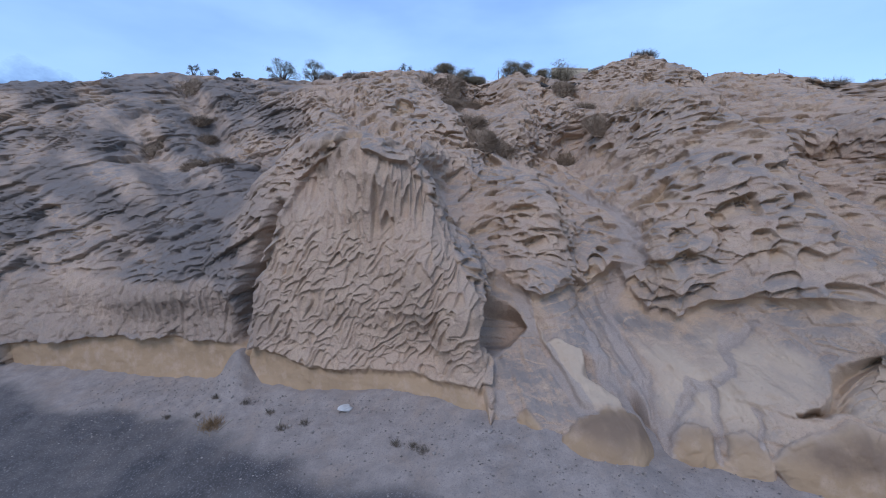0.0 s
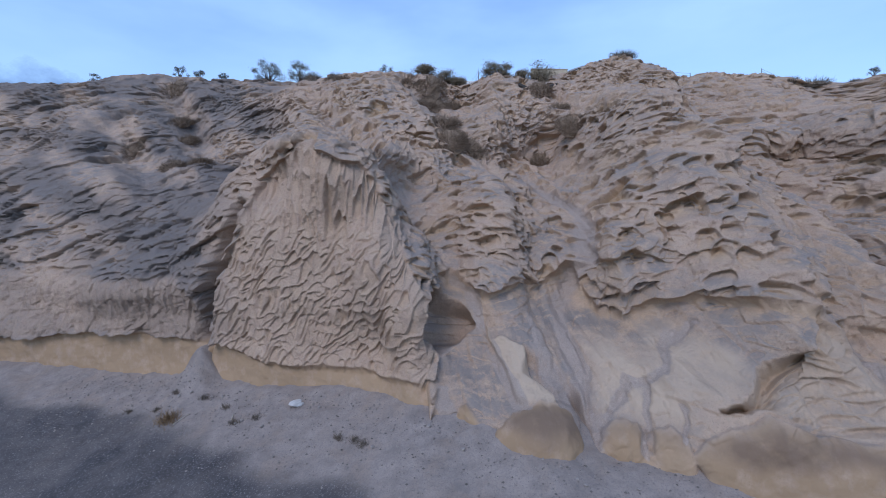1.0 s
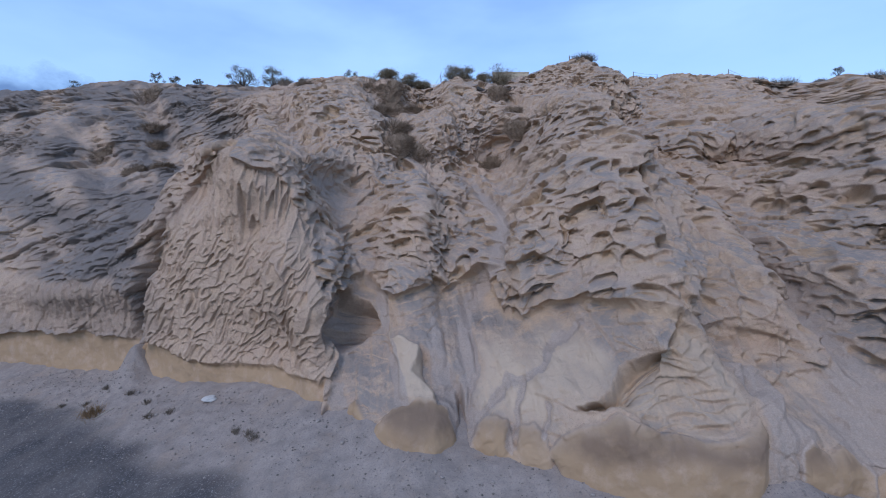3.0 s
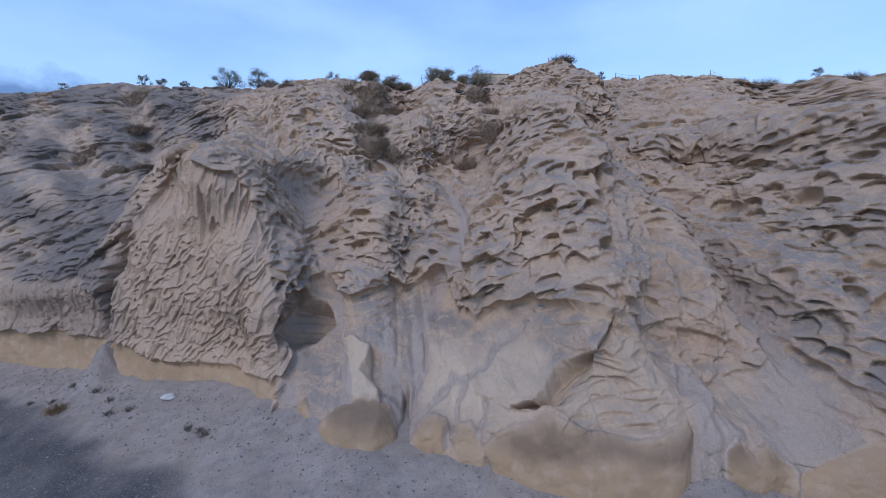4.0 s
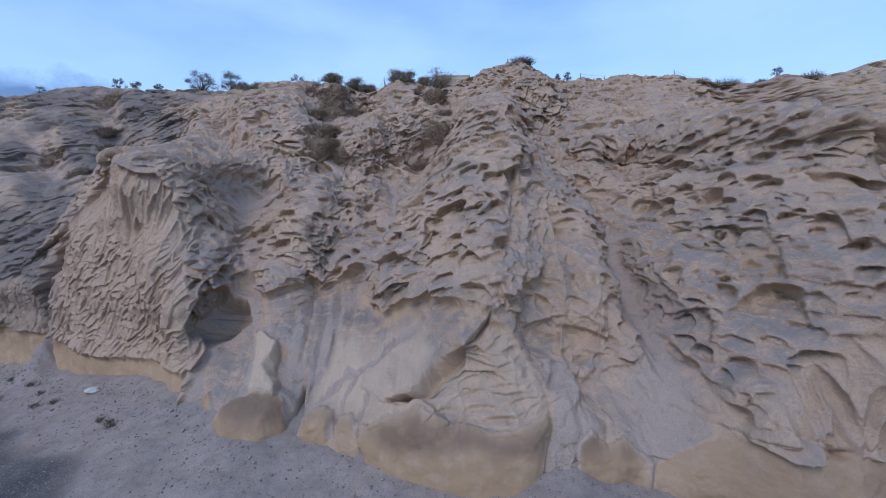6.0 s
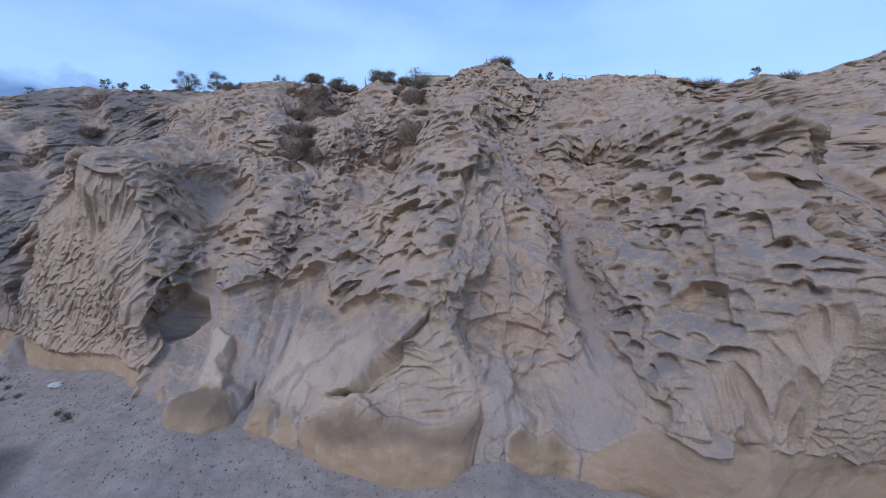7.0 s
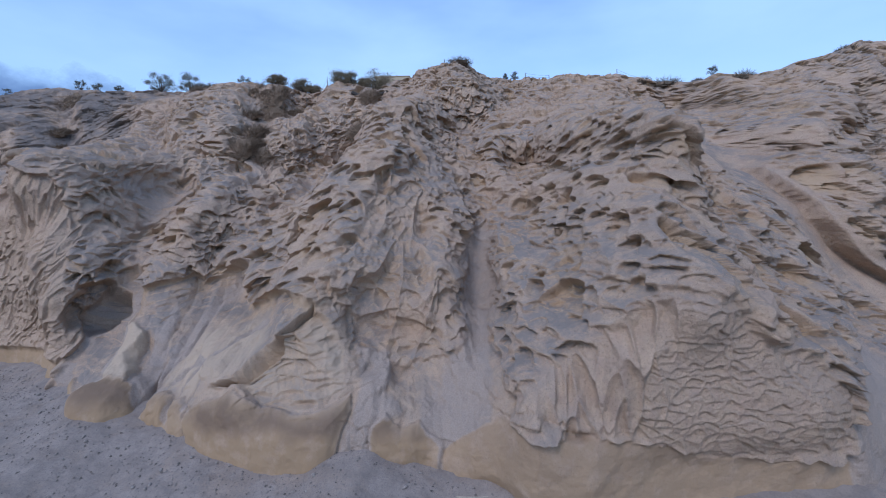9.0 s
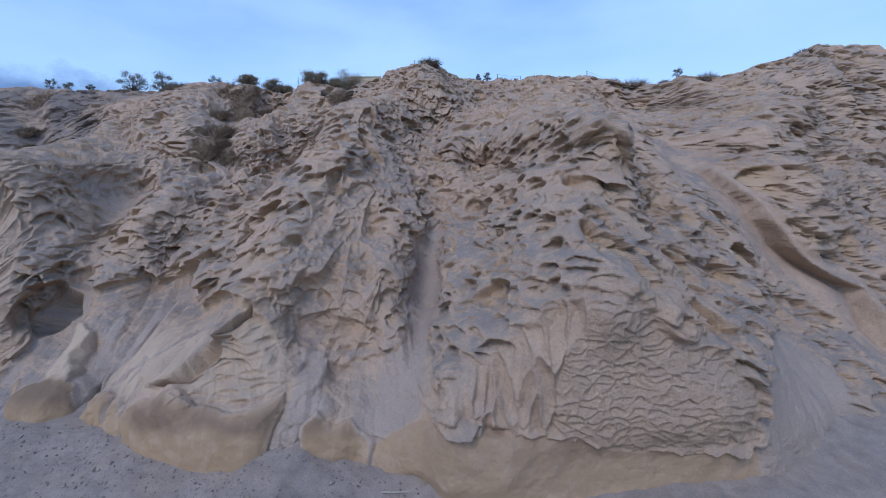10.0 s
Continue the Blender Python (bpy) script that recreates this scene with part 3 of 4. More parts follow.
    hollow = np.maximum(hollow, slab * 0.35 * pit)
    # the east slab: columns at its west edge, ripples over the rest
    column = inside(A, B, COLUMNS, 0.9)
    e1 = on(eslab, scales, 0.62, 0.34, 0.9, 24, 0.4, bend=1.0, flat=True, brow=0.5)
    e2 = on(eslab, scales, 0.55, 1.7, 0.0, 26, 0.5, bend=0.9, flat=True, brow=0.8)
    h += eslab * (0.05 - 0.17 * (1 - column) * e1 - 0.62 * column * e2 + 0.10 * fbm(X / 1.5, Z / 1.5, 3, 24))
    hollow = np.maximum(hollow, eslab * 0.35 * ((1 - column) * e1 + column * e2))
    w1 = on(fluted, scales, 0.50, 2.0, 0.3, 27, 0.4, bend=0.9, flat=True, brow=0.4)
    h -= fluted * (1 - foot) * 0.26 * w1
    # hanging fins on the east flank of the central buttress
    curtain = inside(A, B, CURTAIN, 0.4) * (1 - undercut)
    k1 = on(curtain, scales, 1.5, 2.6, -0.5, 29, 0.7, bend=0.8, flat=True, brow=0.6)
    k2 = on(curtain, scales, 0.8, 0.7, -0.5, 30, 0.5)
    h -= curtain * (1.15 * k1 + 0.34 * k2)
    hollow = np.maximum(hollow, curtain * 0.7 * np.maximum(k1, k2))
    u1 = on(undercut, scales, 1.3, 0.36, 0.5, 28, bend=0.5)
    h += undercut * (0.08 - 0.30 * u1 - 1.15 * np.exp(-off_line(A, B, DIAGONAL) / 1.1))
    hollow = np.maximum(hollow, undercut * np.exp(-off_line(A, B, DIAGONAL) / 1.6))
    # lips, gullies, cracks and notches
    h -= 0.42 * smooth_foot * (1 - undercut) * np.exp(-off_line(A, B, LIPS) / 0.7)
    h += 0.25 * (1 - smooth_foot) * np.exp(-(off_line(A, B, LIPS) / 0.5) ** 2)
    hollow = np.maximum(hollow, 0.9 * smooth_foot * np.exp(-off_line(A, B, LIPS) / 0.5))
    h -= 1.1 * np.clip(sum(along(g, 1.4) for g in UPPER_GULLIES), 0, 1) - 1.1 * along(TOWER, 1.5)
    h -= 1.7 * cave
    h -= 1.5 * along(CRACK, 0.4)
    h -= 0.6 * along(SLAB_GULLY, 0.8) + 0.8 * along(MIDDLE_GULLY, 0.7) * step(20, 9, Z) * (0.35 + 0.65 * np.maximum(step(3.5, 6, Z), step(1.3, 0.6, Z))) + 0.45 * along(EAST_CHUTE, 0.9) * step(10.5, 7.5, B)
    h -= 0.26 * slab_foot + 0.34 * west_foot + 0.03 * east_foot
    h += 0.55 * brown + 0.4 * block + 0.4 * boulder + 0.35 * apron - 1.0 * along(((6.6, 1.2), (6.7, 0.1), (6.8, -2)), 0.14)
    h += 0.28 * inside(A, B, FIN, 0.08) - 0.55 * inside(A, B, SCOOP, 0.2)
    for vein in VEINS:
        h -= 0.17 * along(vein, 0.11)
    h += 0.9 * over - 1.0 * (1 - over) * np.exp(-from_edge / 1.1)
    h += calm * (0.10 * fbm(X / 0.9, Z / 0.9, 4, 55) + 0.16 * (1 - foot) * np.abs(fbm(X / 0.7 + 0.3 * Z, Z / 4.5, 3, 57)) + 0.26 * fbm(X / 1.6 + 0.25 * Z, Z / 3.8, 3, 56) * (1 - foot)) + smooth_foot * (1 - foot) * (1 - undercut) * (0.09 * on(smooth_foot, plates, 1.7, 0.65, 0.9, 33) - 0.12 * on(smooth_foot, scoops, 0.9, 0.5, 0.9, 34))

    # worn back more than up
    N = N + rough[..., None] * np.array([0, -0.5, -0.2]) + np.exp(-(from_edge / 3.0) ** 2)[..., None] * np.array([0, -2.5, 0])
    N /= np.linalg.norm(N, axis=-1, keepdims=True)
    P = np.stack([X, Y, Z], -1) + h[..., None] * N
    P[..., 2] -= 0.32 * np.clip(h, -0.2, 0.8) * (1 - calm)
    # the level top behind the rim
    back = np.array([0.6, 1.5, 3, 6, 12, 25, 60, 150, 400, 1200.0])
    top = np.repeat(P[:, -1:, :], len(back), 1)
    top[..., 1] += back
    top[..., 2] += -0.04 * np.minimum(back, 30) + 0.12 * fbm(top[..., 0] / 2, top[..., 1] / 2, 3, 91)
    P = np.concatenate([P, top], 1)

    def wide(a):
        return np.concatenate([a, np.repeat(a[:, -1:], len(back), 1)], 1)

    veins = np.clip(sum(along(v, 0.10) for v in VEINS), 0, 1)
    masks = {
        "hollow": wide(hollow),
        "patina": wide((1 - 0.85 * slab) * (1 - 0.55 * eslab) * (1 - foot) * step(-0.5, 0.25, fbm(X / 2.2 + 0.2 * Y, Z / 1.8, 4, 61))),
        # old west crust; this darkening also carries painted vignetting
        "crust": wide(step(-9, -17, A + 0.25 * (Z - 6) + 3 * fbm(X / 4, Z / 3, 3, 67)) * (1 - foot) * (1 - 0.6 * fluted) * step(-0.5, 0.2, fbm(X / 4 + 0.2 * Y, Z / 3, 4, 66))),
        "ochre": wide(np.clip(slab_foot + west_foot + 0.8 * east_foot + np.clip(2.6 * (brown + block + boulder) - 0.5, 0, 1), 0, 1)),
        "damp": wide(np.clip((np.clip(1.5 * (brown + block + boulder) - 0.3, 0, 1) + 0.3 * east_foot) * step(-0.1, 0.5, Z + 0.3 * fbm(X / 1.5, Z, 3, 62)) * step(2.1, 1.5, Z + 0.3 * fbm(X / 2, Z, 2, 64)), 0, 1)),
        "pale": wide(np.clip(0.62 * inside(A + 0.5 * fbm(X, Z, 3, 94), B, PALE_PANEL, 0.5) * (0.35 + 0.65 * step(-0.2, 0.2, fbm(X / 2, Z / 2, 3, 69))) + 0.35 * undercut + 0.25 * smooth_foot * (1 - foot) * step(-0.2, 0.2, fbm(X / 1.5 + 0.5 * Z, Z / 3, 3, 68)) * step(8, 9, X) + 0.2 * inside(A, B, PALE_PANEL, 0.3) * step(-0.5, 0.2, fbm(X, Z, 3, 65)) + 0.95 * inside(A, B, FIN, 0.1), 0, 1)),
        "gravel": wide(np.clip(0.95 * chute * (1 - foot) + 0.4 * gully + veins + scree + (0.36 + 0.4 * step(8, 6, X)) * smooth_foot * (1 - undercut) * (1 - foot) * step(0.0, 0.3, fbm(X / 1.1 + 0.4 * Z, Z / 2.2, 4, 63)), 0, 1)),
    }
    which = np.zeros(P.shape[:2], int)
    band = lambda m: wide(m) > 0.5
    which[band(inside(A, B, ((8.5, 5), (9, 4), (16, 5.2), (17.5, 4.4), (20.5, 4.2), (21.5, 8), (19.5, 13), (17, 15.5), (14.5, 13.5), (11.5, 9.5)), 0.1))] = 2
    which[band(slab)] = 1
    which[band(np.maximum(eslab, inside(A, B, ((25, 4), (28, 8.5), (31, 11), (35, 9), (36.5, 4), (37, 1), (25, 1.6)), 0.1)))] = 3
    which[band(chute)] = 5
    which[band(foot)] = 4
    return P, masks, which


def sheet_mesh(name, P, masks, mat, keep=None, soft=True):
    """A mesh from a sheet of places, or of those of its squares that keep names."""
    n, m = P.shape[:2]
    me = bpy.data.meshes.new(name)
    i, j = np.meshgrid(np.arange(n - 1), np.arange(m - 1), indexing="ij")
    a = (i * m + j).ravel()
    if keep is not None:
        a = a[keep.ravel()]
    quads = np.stack([a, a + m, a + m + 1, a + 1], 1)
    used, quads = np.unique(quads, return_inverse=True)
    quads = quads.reshape(-1, 4).astype(np.int32)
    me.vertices.add(len(used))
    me.vertices.foreach_set("co", P.reshape(-1, 3)[used].ravel().astype(np.float32))
    me.loops.add(quads.size)
    me.loops.foreach_set("vertex_index", quads.ravel())
    me.polygons.add(len(quads))
    me.polygons.foreach_set("loop_start", np.arange(0, quads.size, 4, dtype=np.int32))
    me.polygons.foreach_set("use_smooth", np.full(len(quads), soft))
    for key, v in masks.items():
        me.attributes.new(key, "FLOAT", "POINT").data.foreach_set("value", v.ravel()[used].astype(np.float32))
    me.update(calc_edges=True)
    me.materials.append(mat)
    return me


DETAIL = 1.0
cliff_points, cliff_masks, cliff_parts = build_cliff(int(1900 * DETAIL), int(640 * DETAIL))
cliff = tagged(new("cliff"), "wind-carved pale tan pumice cliff with ledges, hollows and gullies", "cliff", kind="structure")
for number, part_name in enumerate(PARTS):
    piece = new(part_name, sheet_mesh(part_name, cliff_points, cliff_masks, ROCK, cliff_parts[:-1, :-1] == number))
    piece.parent = cliff


# ---- the ground: talus at the foot, beach in front ----
FOOT_X = (-75, -30, -18, -15.6, -14, -12.6, -10, -7, 0, 2, 3.5, 5, 6.5, 8.9, 10.4, 12.6, 14.9, 16.2, 17.2, 18.5, 19.6, 21, 22, 24, 28, 37, 50, 80)
FOOT_Z = (-3.2, -2.0, -1.65, -1.35, -1.15, -1.0, -0.8, -0.5, 0.05, 0.0, 0.0, -0.1, -0.4, -0.5, -0.4, -0.7, -0.95, -0.7, -0.2, -0.1, -0.5, -0.9, -1.2, -1.2, -1.2, -0.9, 0, 0)


def ground_height(X, Y):
    foot = curve(STATIONS, CONTOURS[0], X.ravel()).reshape(X.shape)
    d = foot - Y
    z = curve(FOOT_X, FOOT_Z, X.ravel()).reshape(X.shape)
    z = z - 3.2 * (1 - np.exp(-0.095 * np.clip(d, 0, None))) + 0.22 * np.clip(-d, 0, 4)
    near = np.exp(-np.clip(d, 0, None) / 12)
    # a cone of gravel out of the crack beside the slab
    z = z + 1.7 * np.exp(-(((X + 13.9) / 1.1) ** 2)) * np.exp(-np.clip(d, 0, None) / 1.6)
    z = z + near * (0.16 * fbm(X / 2.5, Y / 2.5, 4, 71) + 0.09 * fbm(X / 0.5, Y / 0.5, 3, 72))
    return z


def build_ground():
    gx = np.concatenate([[-3000, -800, -250, -120, -80], np.linspace(-60, 60, 800), [80, 120, 250, 800, 3000]])
    gy = np.concatenate([[-3000, -800, -250, -100, -50, -25, -12, -5], np.linspace(0, 32, 320), [36, 45, 60, 100]])
    X, Y = np.meshgrid(gx, gy, indexing="ij")
    Z = ground_height(X, Y)
    foot = curve(STATIONS, CONTOURS[0], X.ravel()).reshape(X.shape)
    edge = foot - Y - 5.2 - 0.13 * (X + 8) + 1.4 * fbm(X / 5, Y / 3, 3, 73)
    dark = step(-0.8, 0.9, edge) * (0.75 + 0.25 * fbm(X / 2, Y / 2, 3, 74))
    return np.stack([X, Y, Z], -1), {"dark_sand": np.clip(dark, 0, 1)}


gp, gm = build_ground()
ground = tagged(new("ground", sheet_mesh("ground", gp, gm, GROUND)), "pale gravelly talus running down to dark beach sand", "ground", kind="structure")


# ---- things ----
def part(name, bm, mat, parent, label=""):
    me = bpy.data.meshes.new(name)
    bm.to_mesh(me)
    bm.free()
    me.materials.append(mat)
    ob = new(name, me)
    ob.parent = parent
    if label:
        ob["label"] = label
    return ob


def thing(name, label, category, at, group=""):
    ob = tagged(new(name), label, category, group)
    ob.location = at
    return ob


def plain_material(name, a, b, scale=6.0, rough=0.9, bump=0.3, spread=0.25):
    """Two mixed colours with grain, shifted a little from piece to piece."""
    mat, nt, p = material(name)
    at = node(nt, "ShaderNodeTexCoord").outputs["Object"]
    base = mix(nt, noise_fac(nt, at, scale, 5, 0.65), a, b)
    isle = node(nt, "ShaderNodeNewGeometry").outputs["Random Per Island"]
    shift = node(nt, "ShaderNodeMapRange", {"Value": isle, "To Min": 1 - spread, "To Max": 1 + spread}).outputs["Result"]
    hsv = node(nt, "ShaderNodeHueSaturation", {"Color": base, "Value": shift})
    nt.links.new(hsv.outputs["Color"], p.inputs["Base Color"])
    p.inputs["Roughness"].default_value = rough
    p.inputs["Specular IOR Level"].default_value = 0.2
    n = node(nt, "ShaderNodeTexNoise", {"Vector": at, "Scale": scale * 5, "Detail": 4.0})
    nt.links.new(node(nt, "ShaderNodeBump", {"Height": n.outputs["Fac"], "Strength": bump, "Distance": 0.03}).outputs["Normal"], p.inputs["Normal"])
    return mat


LEAF_TAMARISK = plain_material("tamarisk_leaf", (0.12, 0.125, 0.10), (0.19, 0.18, 0.14))
LEAF_SHRUB = plain_material("shrub_leaf", (0.16, 0.132, 0.085), (0.24, 0.19, 0.12))
DRY_TWIG = plain_material("dry_twig", (0.165, 0.118, 0.078), (0.235, 0.172, 0.115), spread=0.4)
GREY_TWIG = plain_material("grey_twig", (0.13, 0.105, 0.078), (0.18, 0.145, 0.108), spread=0.4)
BARK = plain_material("bark", (0.07, 0.055, 0.04), (0.12, 0.095, 0.075), 12)
WEATHERED_WOOD = plain_material("weathered_wood", (0.16, 0.135, 0.11), (0.24, 0.205, 0.17), 14)
DRIFTWOOD = plain_material("bleached_driftwood", (0.36, 0.31, 0.24), (0.46, 0.40, 0.32), 14)
DRY_STRAW = plain_material("dry_straw", (0.20, 0.125, 0.06), (0.28, 0.19, 0.10), spread=0.4)
WHITE_WALL = plain_material("limewashed_wall", (0.70, 0.70, 0.68), (0.78, 0.77, 0.75), 2, bump=0.1, spread=0.0)
OCHRE_WALL = plain_material("ochre_render", (0.46, 0.38, 0.26), (0.54, 0.46, 0.33), 2, bump=0.15, spread=0.0)
ROOF = plain_material("grey_roof", (0.34, 0.34, 0.35), (0.42, 0.42, 0.43), 3, spread=0.0)
DARK_GLASS = plain_material("dark_window", (0.03, 0.035, 0.04), (0.04, 0.045, 0.05), 2, rough=0.15, bump=0.0, spread=0.0)
NETTING = plain_material("dark_netting", (0.05, 0.045, 0.04), (0.09, 0.08, 0.07), 20)
PEBBLE = plain_material("pumice_stone", (0.15, 0.13, 0.115), (0.24, 0.205, 0.175), 5, spread=0.4)
PALE_STONE = plain_material("pale_stone", (0.42, 0.40, 0.37), (0.50, 0.475, 0.44), 5)


def tube(bm, path, r0, r1, sides=5):
    """A tapering limb along a list of places."""
    rings = []
    for k, p in enumerate(path):
        ahead = (path[min(k + 1, len(path) - 1)] - path[max(k - 1, 0)]).normalized()
        side = ahead.orthogonal().normalized()
        over = ahead.cross(side)
        r = r0 + (r1 - r0) * k / (len(path) - 1)
        rings.append([bm.verts.new(p + r * (math.cos(2 * math.pi * s / sides) * side + math.sin(2 * math.pi * s / sides) * over)) for s in range(sides)])
    for a, b in zip(rings, rings[1:]):
        for s in range(sides):
            bm.faces.new((a[s], a[(s + 1) % sides], b[(s + 1) % sides], b[s]))
    bm.faces.new(rings[-1])
    bm.faces.new(rings[0][::-1])


def bough(rng, start, way, length, bend=0.35, steps=4):
    path, at, d = [start], start.copy(), way.normalized()
    for _ in range(steps):
        d = (d + Vector((rng.uniform(-bend, bend), rng.uniform(-bend, bend), rng.uniform(-bend * 0.4, bend)))).normalized()
        at = at + d * length / steps
        path.append(at)
    return path


def leaf(bm, rng, at, size):
    """A small folded spray of leaf."""
    a = Vector((rng.gauss(0, 1), rng.gauss(0, 1), rng.gauss(0, 1))).normalized()
    b = a.orthogonal().normalized()
    c = a.cross(b)
    tip, root = bm.verts.new(at + a * size), bm.verts.new(at - a * size)
    l, r = bm.verts.new(at + b * size * 0.45 + c * size * 0.2), bm.verts.new(at - b * size * 0.45 + c * size * 0.2)
    bm.faces.new((root, l, tip))
    bm.faces.new((root, tip, r))


def leafy_bush(name, label, category, at, wide, high, leaves, leaf_mat, wood_mat, seed, stems=7, size=0.11, group="", open_crown=False):
    """Crooked stems from one root into leaf clumps that fill an uneven dome, with gaps between the clumps."""
    rng = random.Random(seed)
    root = thing(name, label, category, at, group)
    wood, green, clumps = bmesh.new(), bmesh.new(), []
    low = 0.22 if open_crown else 0.1
    for k in range(stems * 2):
        turn, out, up = 2 * math.pi * (k * 0.382 + 0.15 * rng.random()), math.sqrt(rng.uniform(0.05, 1)), rng.uniform(low, 1)
        reach = out * math.sqrt(max(0.12, 1 - ((up - 0.45) / 0.6) ** 2))
        c = Vector((math.cos(turn) * reach * wide * 0.42, math.sin(turn) * reach * wide * 0.36, high * up * rng.uniform(0.75, 0.92)))
        clumps.append((c, rng.uniform(0.6, 1.2)))
        base = Vector((rng.uniform(-0.05, 0.05) * wide, rng.uniform(-0.1, 0.1), -0.25))
        knee = base.lerp(c, 0.5) + Vector((rng.gauss(0, 0.06) * wide, rng.gauss(0, 0.06) * wide, 0.08 * high))
        tube(wood, [base, base.lerp(knee, 0.5) + Vector((rng.gauss(0, 0.03), 0, 0)), knee, knee.lerp(c, 0.6), c], 0.018 * high + 0.012, 0.008)
        for _ in range(3):
            tube(wood, bough(rng, knee.lerp(c, rng.uniform(0.2, 1)), Vector((rng.gauss(0, 1), rng.gauss(0, 1), rng.uniform(-0.2, 1))), 0.22 * high, 0.5, 3), 0.011, 0.004, 4)
    total = sum(w for _, w in clumps)
    spread = (0.085 if open_crown else 0.135) * high
    for c, w in clumps:
        for _ in range(int(leaves * w / total)):
            q = c + Vector((rng.gauss(0, spread * max(1, wide / high * 0.8)), rng.gauss(0, spread), rng.gauss(0, spread * 0.75))) * w
            q.z = max(q.z, -0.15)
            leaf(green, rng, q, size * rng.uniform(0.6, 1.3))
    part("stem", wood, wood_mat, root, "thin brown branching stems")
    part("foliage", green, leaf_mat, root)
    return root


def dry_dome(name, label, at, wide, high, twigs, mat, seed, group="", tilt=0.0):
    """A cushion of bare twigs, rounded by the wind."""
    rng = random.Random(seed)
    root = thing(name, label, "shrub", at, group)
    bm, core = bmesh.new(), bmesh.new()
    bmesh.ops.create_icosphere(core, subdivisions=3, radius=1.0)
    for v in core.verts:
        k = 0.56 + 0.30 * noise.noise(v.co * 2.2 + Vector((seed, 0, 0))) + 0.10 * noise.noise(v.co * 6 + Vector((seed, 3, 0)))
        v.co = Vector((v.co.x * wide / 2 * k, v.co.y * wide / 2.3 * k, max(-0.35, v.co.z) * high * k + tilt * v.co.y * wide / 2.3))
    for _ in range(twigs):
        u, w = rng.uniform(0, 2 * math.pi), math.acos(rng.uniform(-0.15, 1))
        out = Vector((math.cos(u) * math.sin(w) * wide / 2, math.sin(u) * math.sin(w) * wide / 2.3, math.cos(w) * high))
        out.z += tilt * out.y
        a = out * rng.uniform(0.45, 0.8)
        d = (out + Vector((rng.gauss(0, 0.3), rng.gauss(0, 0.3), rng.gauss(0, 0.3))) * wide * 0.4).normalized()
        tube(bm, bough(rng, a, d, 0.16 * wide * rng.uniform(0.6, 1.2), 0.6, 3), 0.018, 0.007, 3)
    part("cushion", core, mat, root)
    part("twig", bm, mat, root, "tangled bare outer twigs")
    return root


def surface_z(x, y):
    """Height of the built cliff face at a place in plan, on its upper slope."""
    i = int(np.argmin(np.abs(cliff_points[:, 200, 0] - x)))
    col = cliff_points[i]
    return float(np.interp(y, np.maximum.accumulate(col[:, 1]), col[:, 2]))


# tamarisks and shrubs along the rim: x, y, width, height
for k, (x, y, wide, high) in enumerate(((-21.6, 59.6, 4.5, 3.4), (-17.5, 60.1, 3.9, 3.2))):
    leafy_bush("tamarisk", "wind-bent tamarisk with sparse grey-green crown on cliff rim", "tree", (x, y, surface_z(x, y)), wide, high, 2600, LEAF_TAMARISK, BARK, 40 + k, 9, 0.075, "tamarisks on the rim", True)
for k, (x, y, wide, high) in enumerate(((-43.1, 57.9, 2.8, 1.3), (-32.6, 58.0, 2.4, 1.9), (-30.0, 58.1, 2.1, 1.4), (-27.1, 58.4, 1.3, 1.2), (-4.8, 50.7, 1.9, 1.4), (30.1, 58.0, 1.2, 1.6), (28.9, 58.3, 0.9, 1.1), (52.0, 48.8, 1.1, 1.2))):
    leafy_bush("tamarisk_seedling", "small spindly tamarisk bush on the cliff edge", "bush", (x, y, surface_z(x, y)), wide, high, 600, LEAF_TAMARISK, BARK, 60 + k, 5, 0.07, "small bushes on the rim", True)
for k, (x, y, wide, high) in enumerate(((-0.3, 50.2, 2.6, 1.5), (2.2, 51.8, 2.8, 1.7), (3.6, 51.9, 2.4, 1.4), (7.6, 50.3, 2.8, 1.9), (9.0, 50.0, 2.6, 1.7), (12.6, 48.3, 4.4, 2.7), (10.8, 49.3, 1.8, 1.5))):
    leafy_bush("green_bush", "dense olive-brown bush rooted at the cliff top", "bush", (x, y, surface_z(x, y)), wide, high, 3200, LEAF_SHRUB, BARK, 80 + k, 12, 0.085, "bushes on the rim")
for k, (x, y, wide, high) in enumerate(((-15.6, 59.3, 3.2, 1.1), (-11.8, 56.2, 2.9, 0.8), (22.4, 49.0, 3.6, 0.75), (45.8, 54.4, 2.6, 0.7), (48.4, 53.0, 4.4, 0.9), (51.0, 50.0, 2.0, 0.7), (54.2, 46.6, 3.2, 0.9), (62.9, 43.0, 2.4, 0.5))):
    at = (x, y, surface_z(x, y))
    if x > 40:
        # these grow on the very edge
        edge = cliff_points[int(np.argmin(np.abs(cliff_points[:, 639, 0] - x))), 639]
        at = (float(edge[0]), float(edge[1]) + 0.4, float(edge[2]) - 0.3)
    at = (at[0], at[1], at[2] - 0.15)
    dry_dome("cushion_shrub", "low rounded dark cushion shrub on the rim", at, wide, high, 420, GREY_TWIG, 100 + k, "cushion shrubs on the rim")
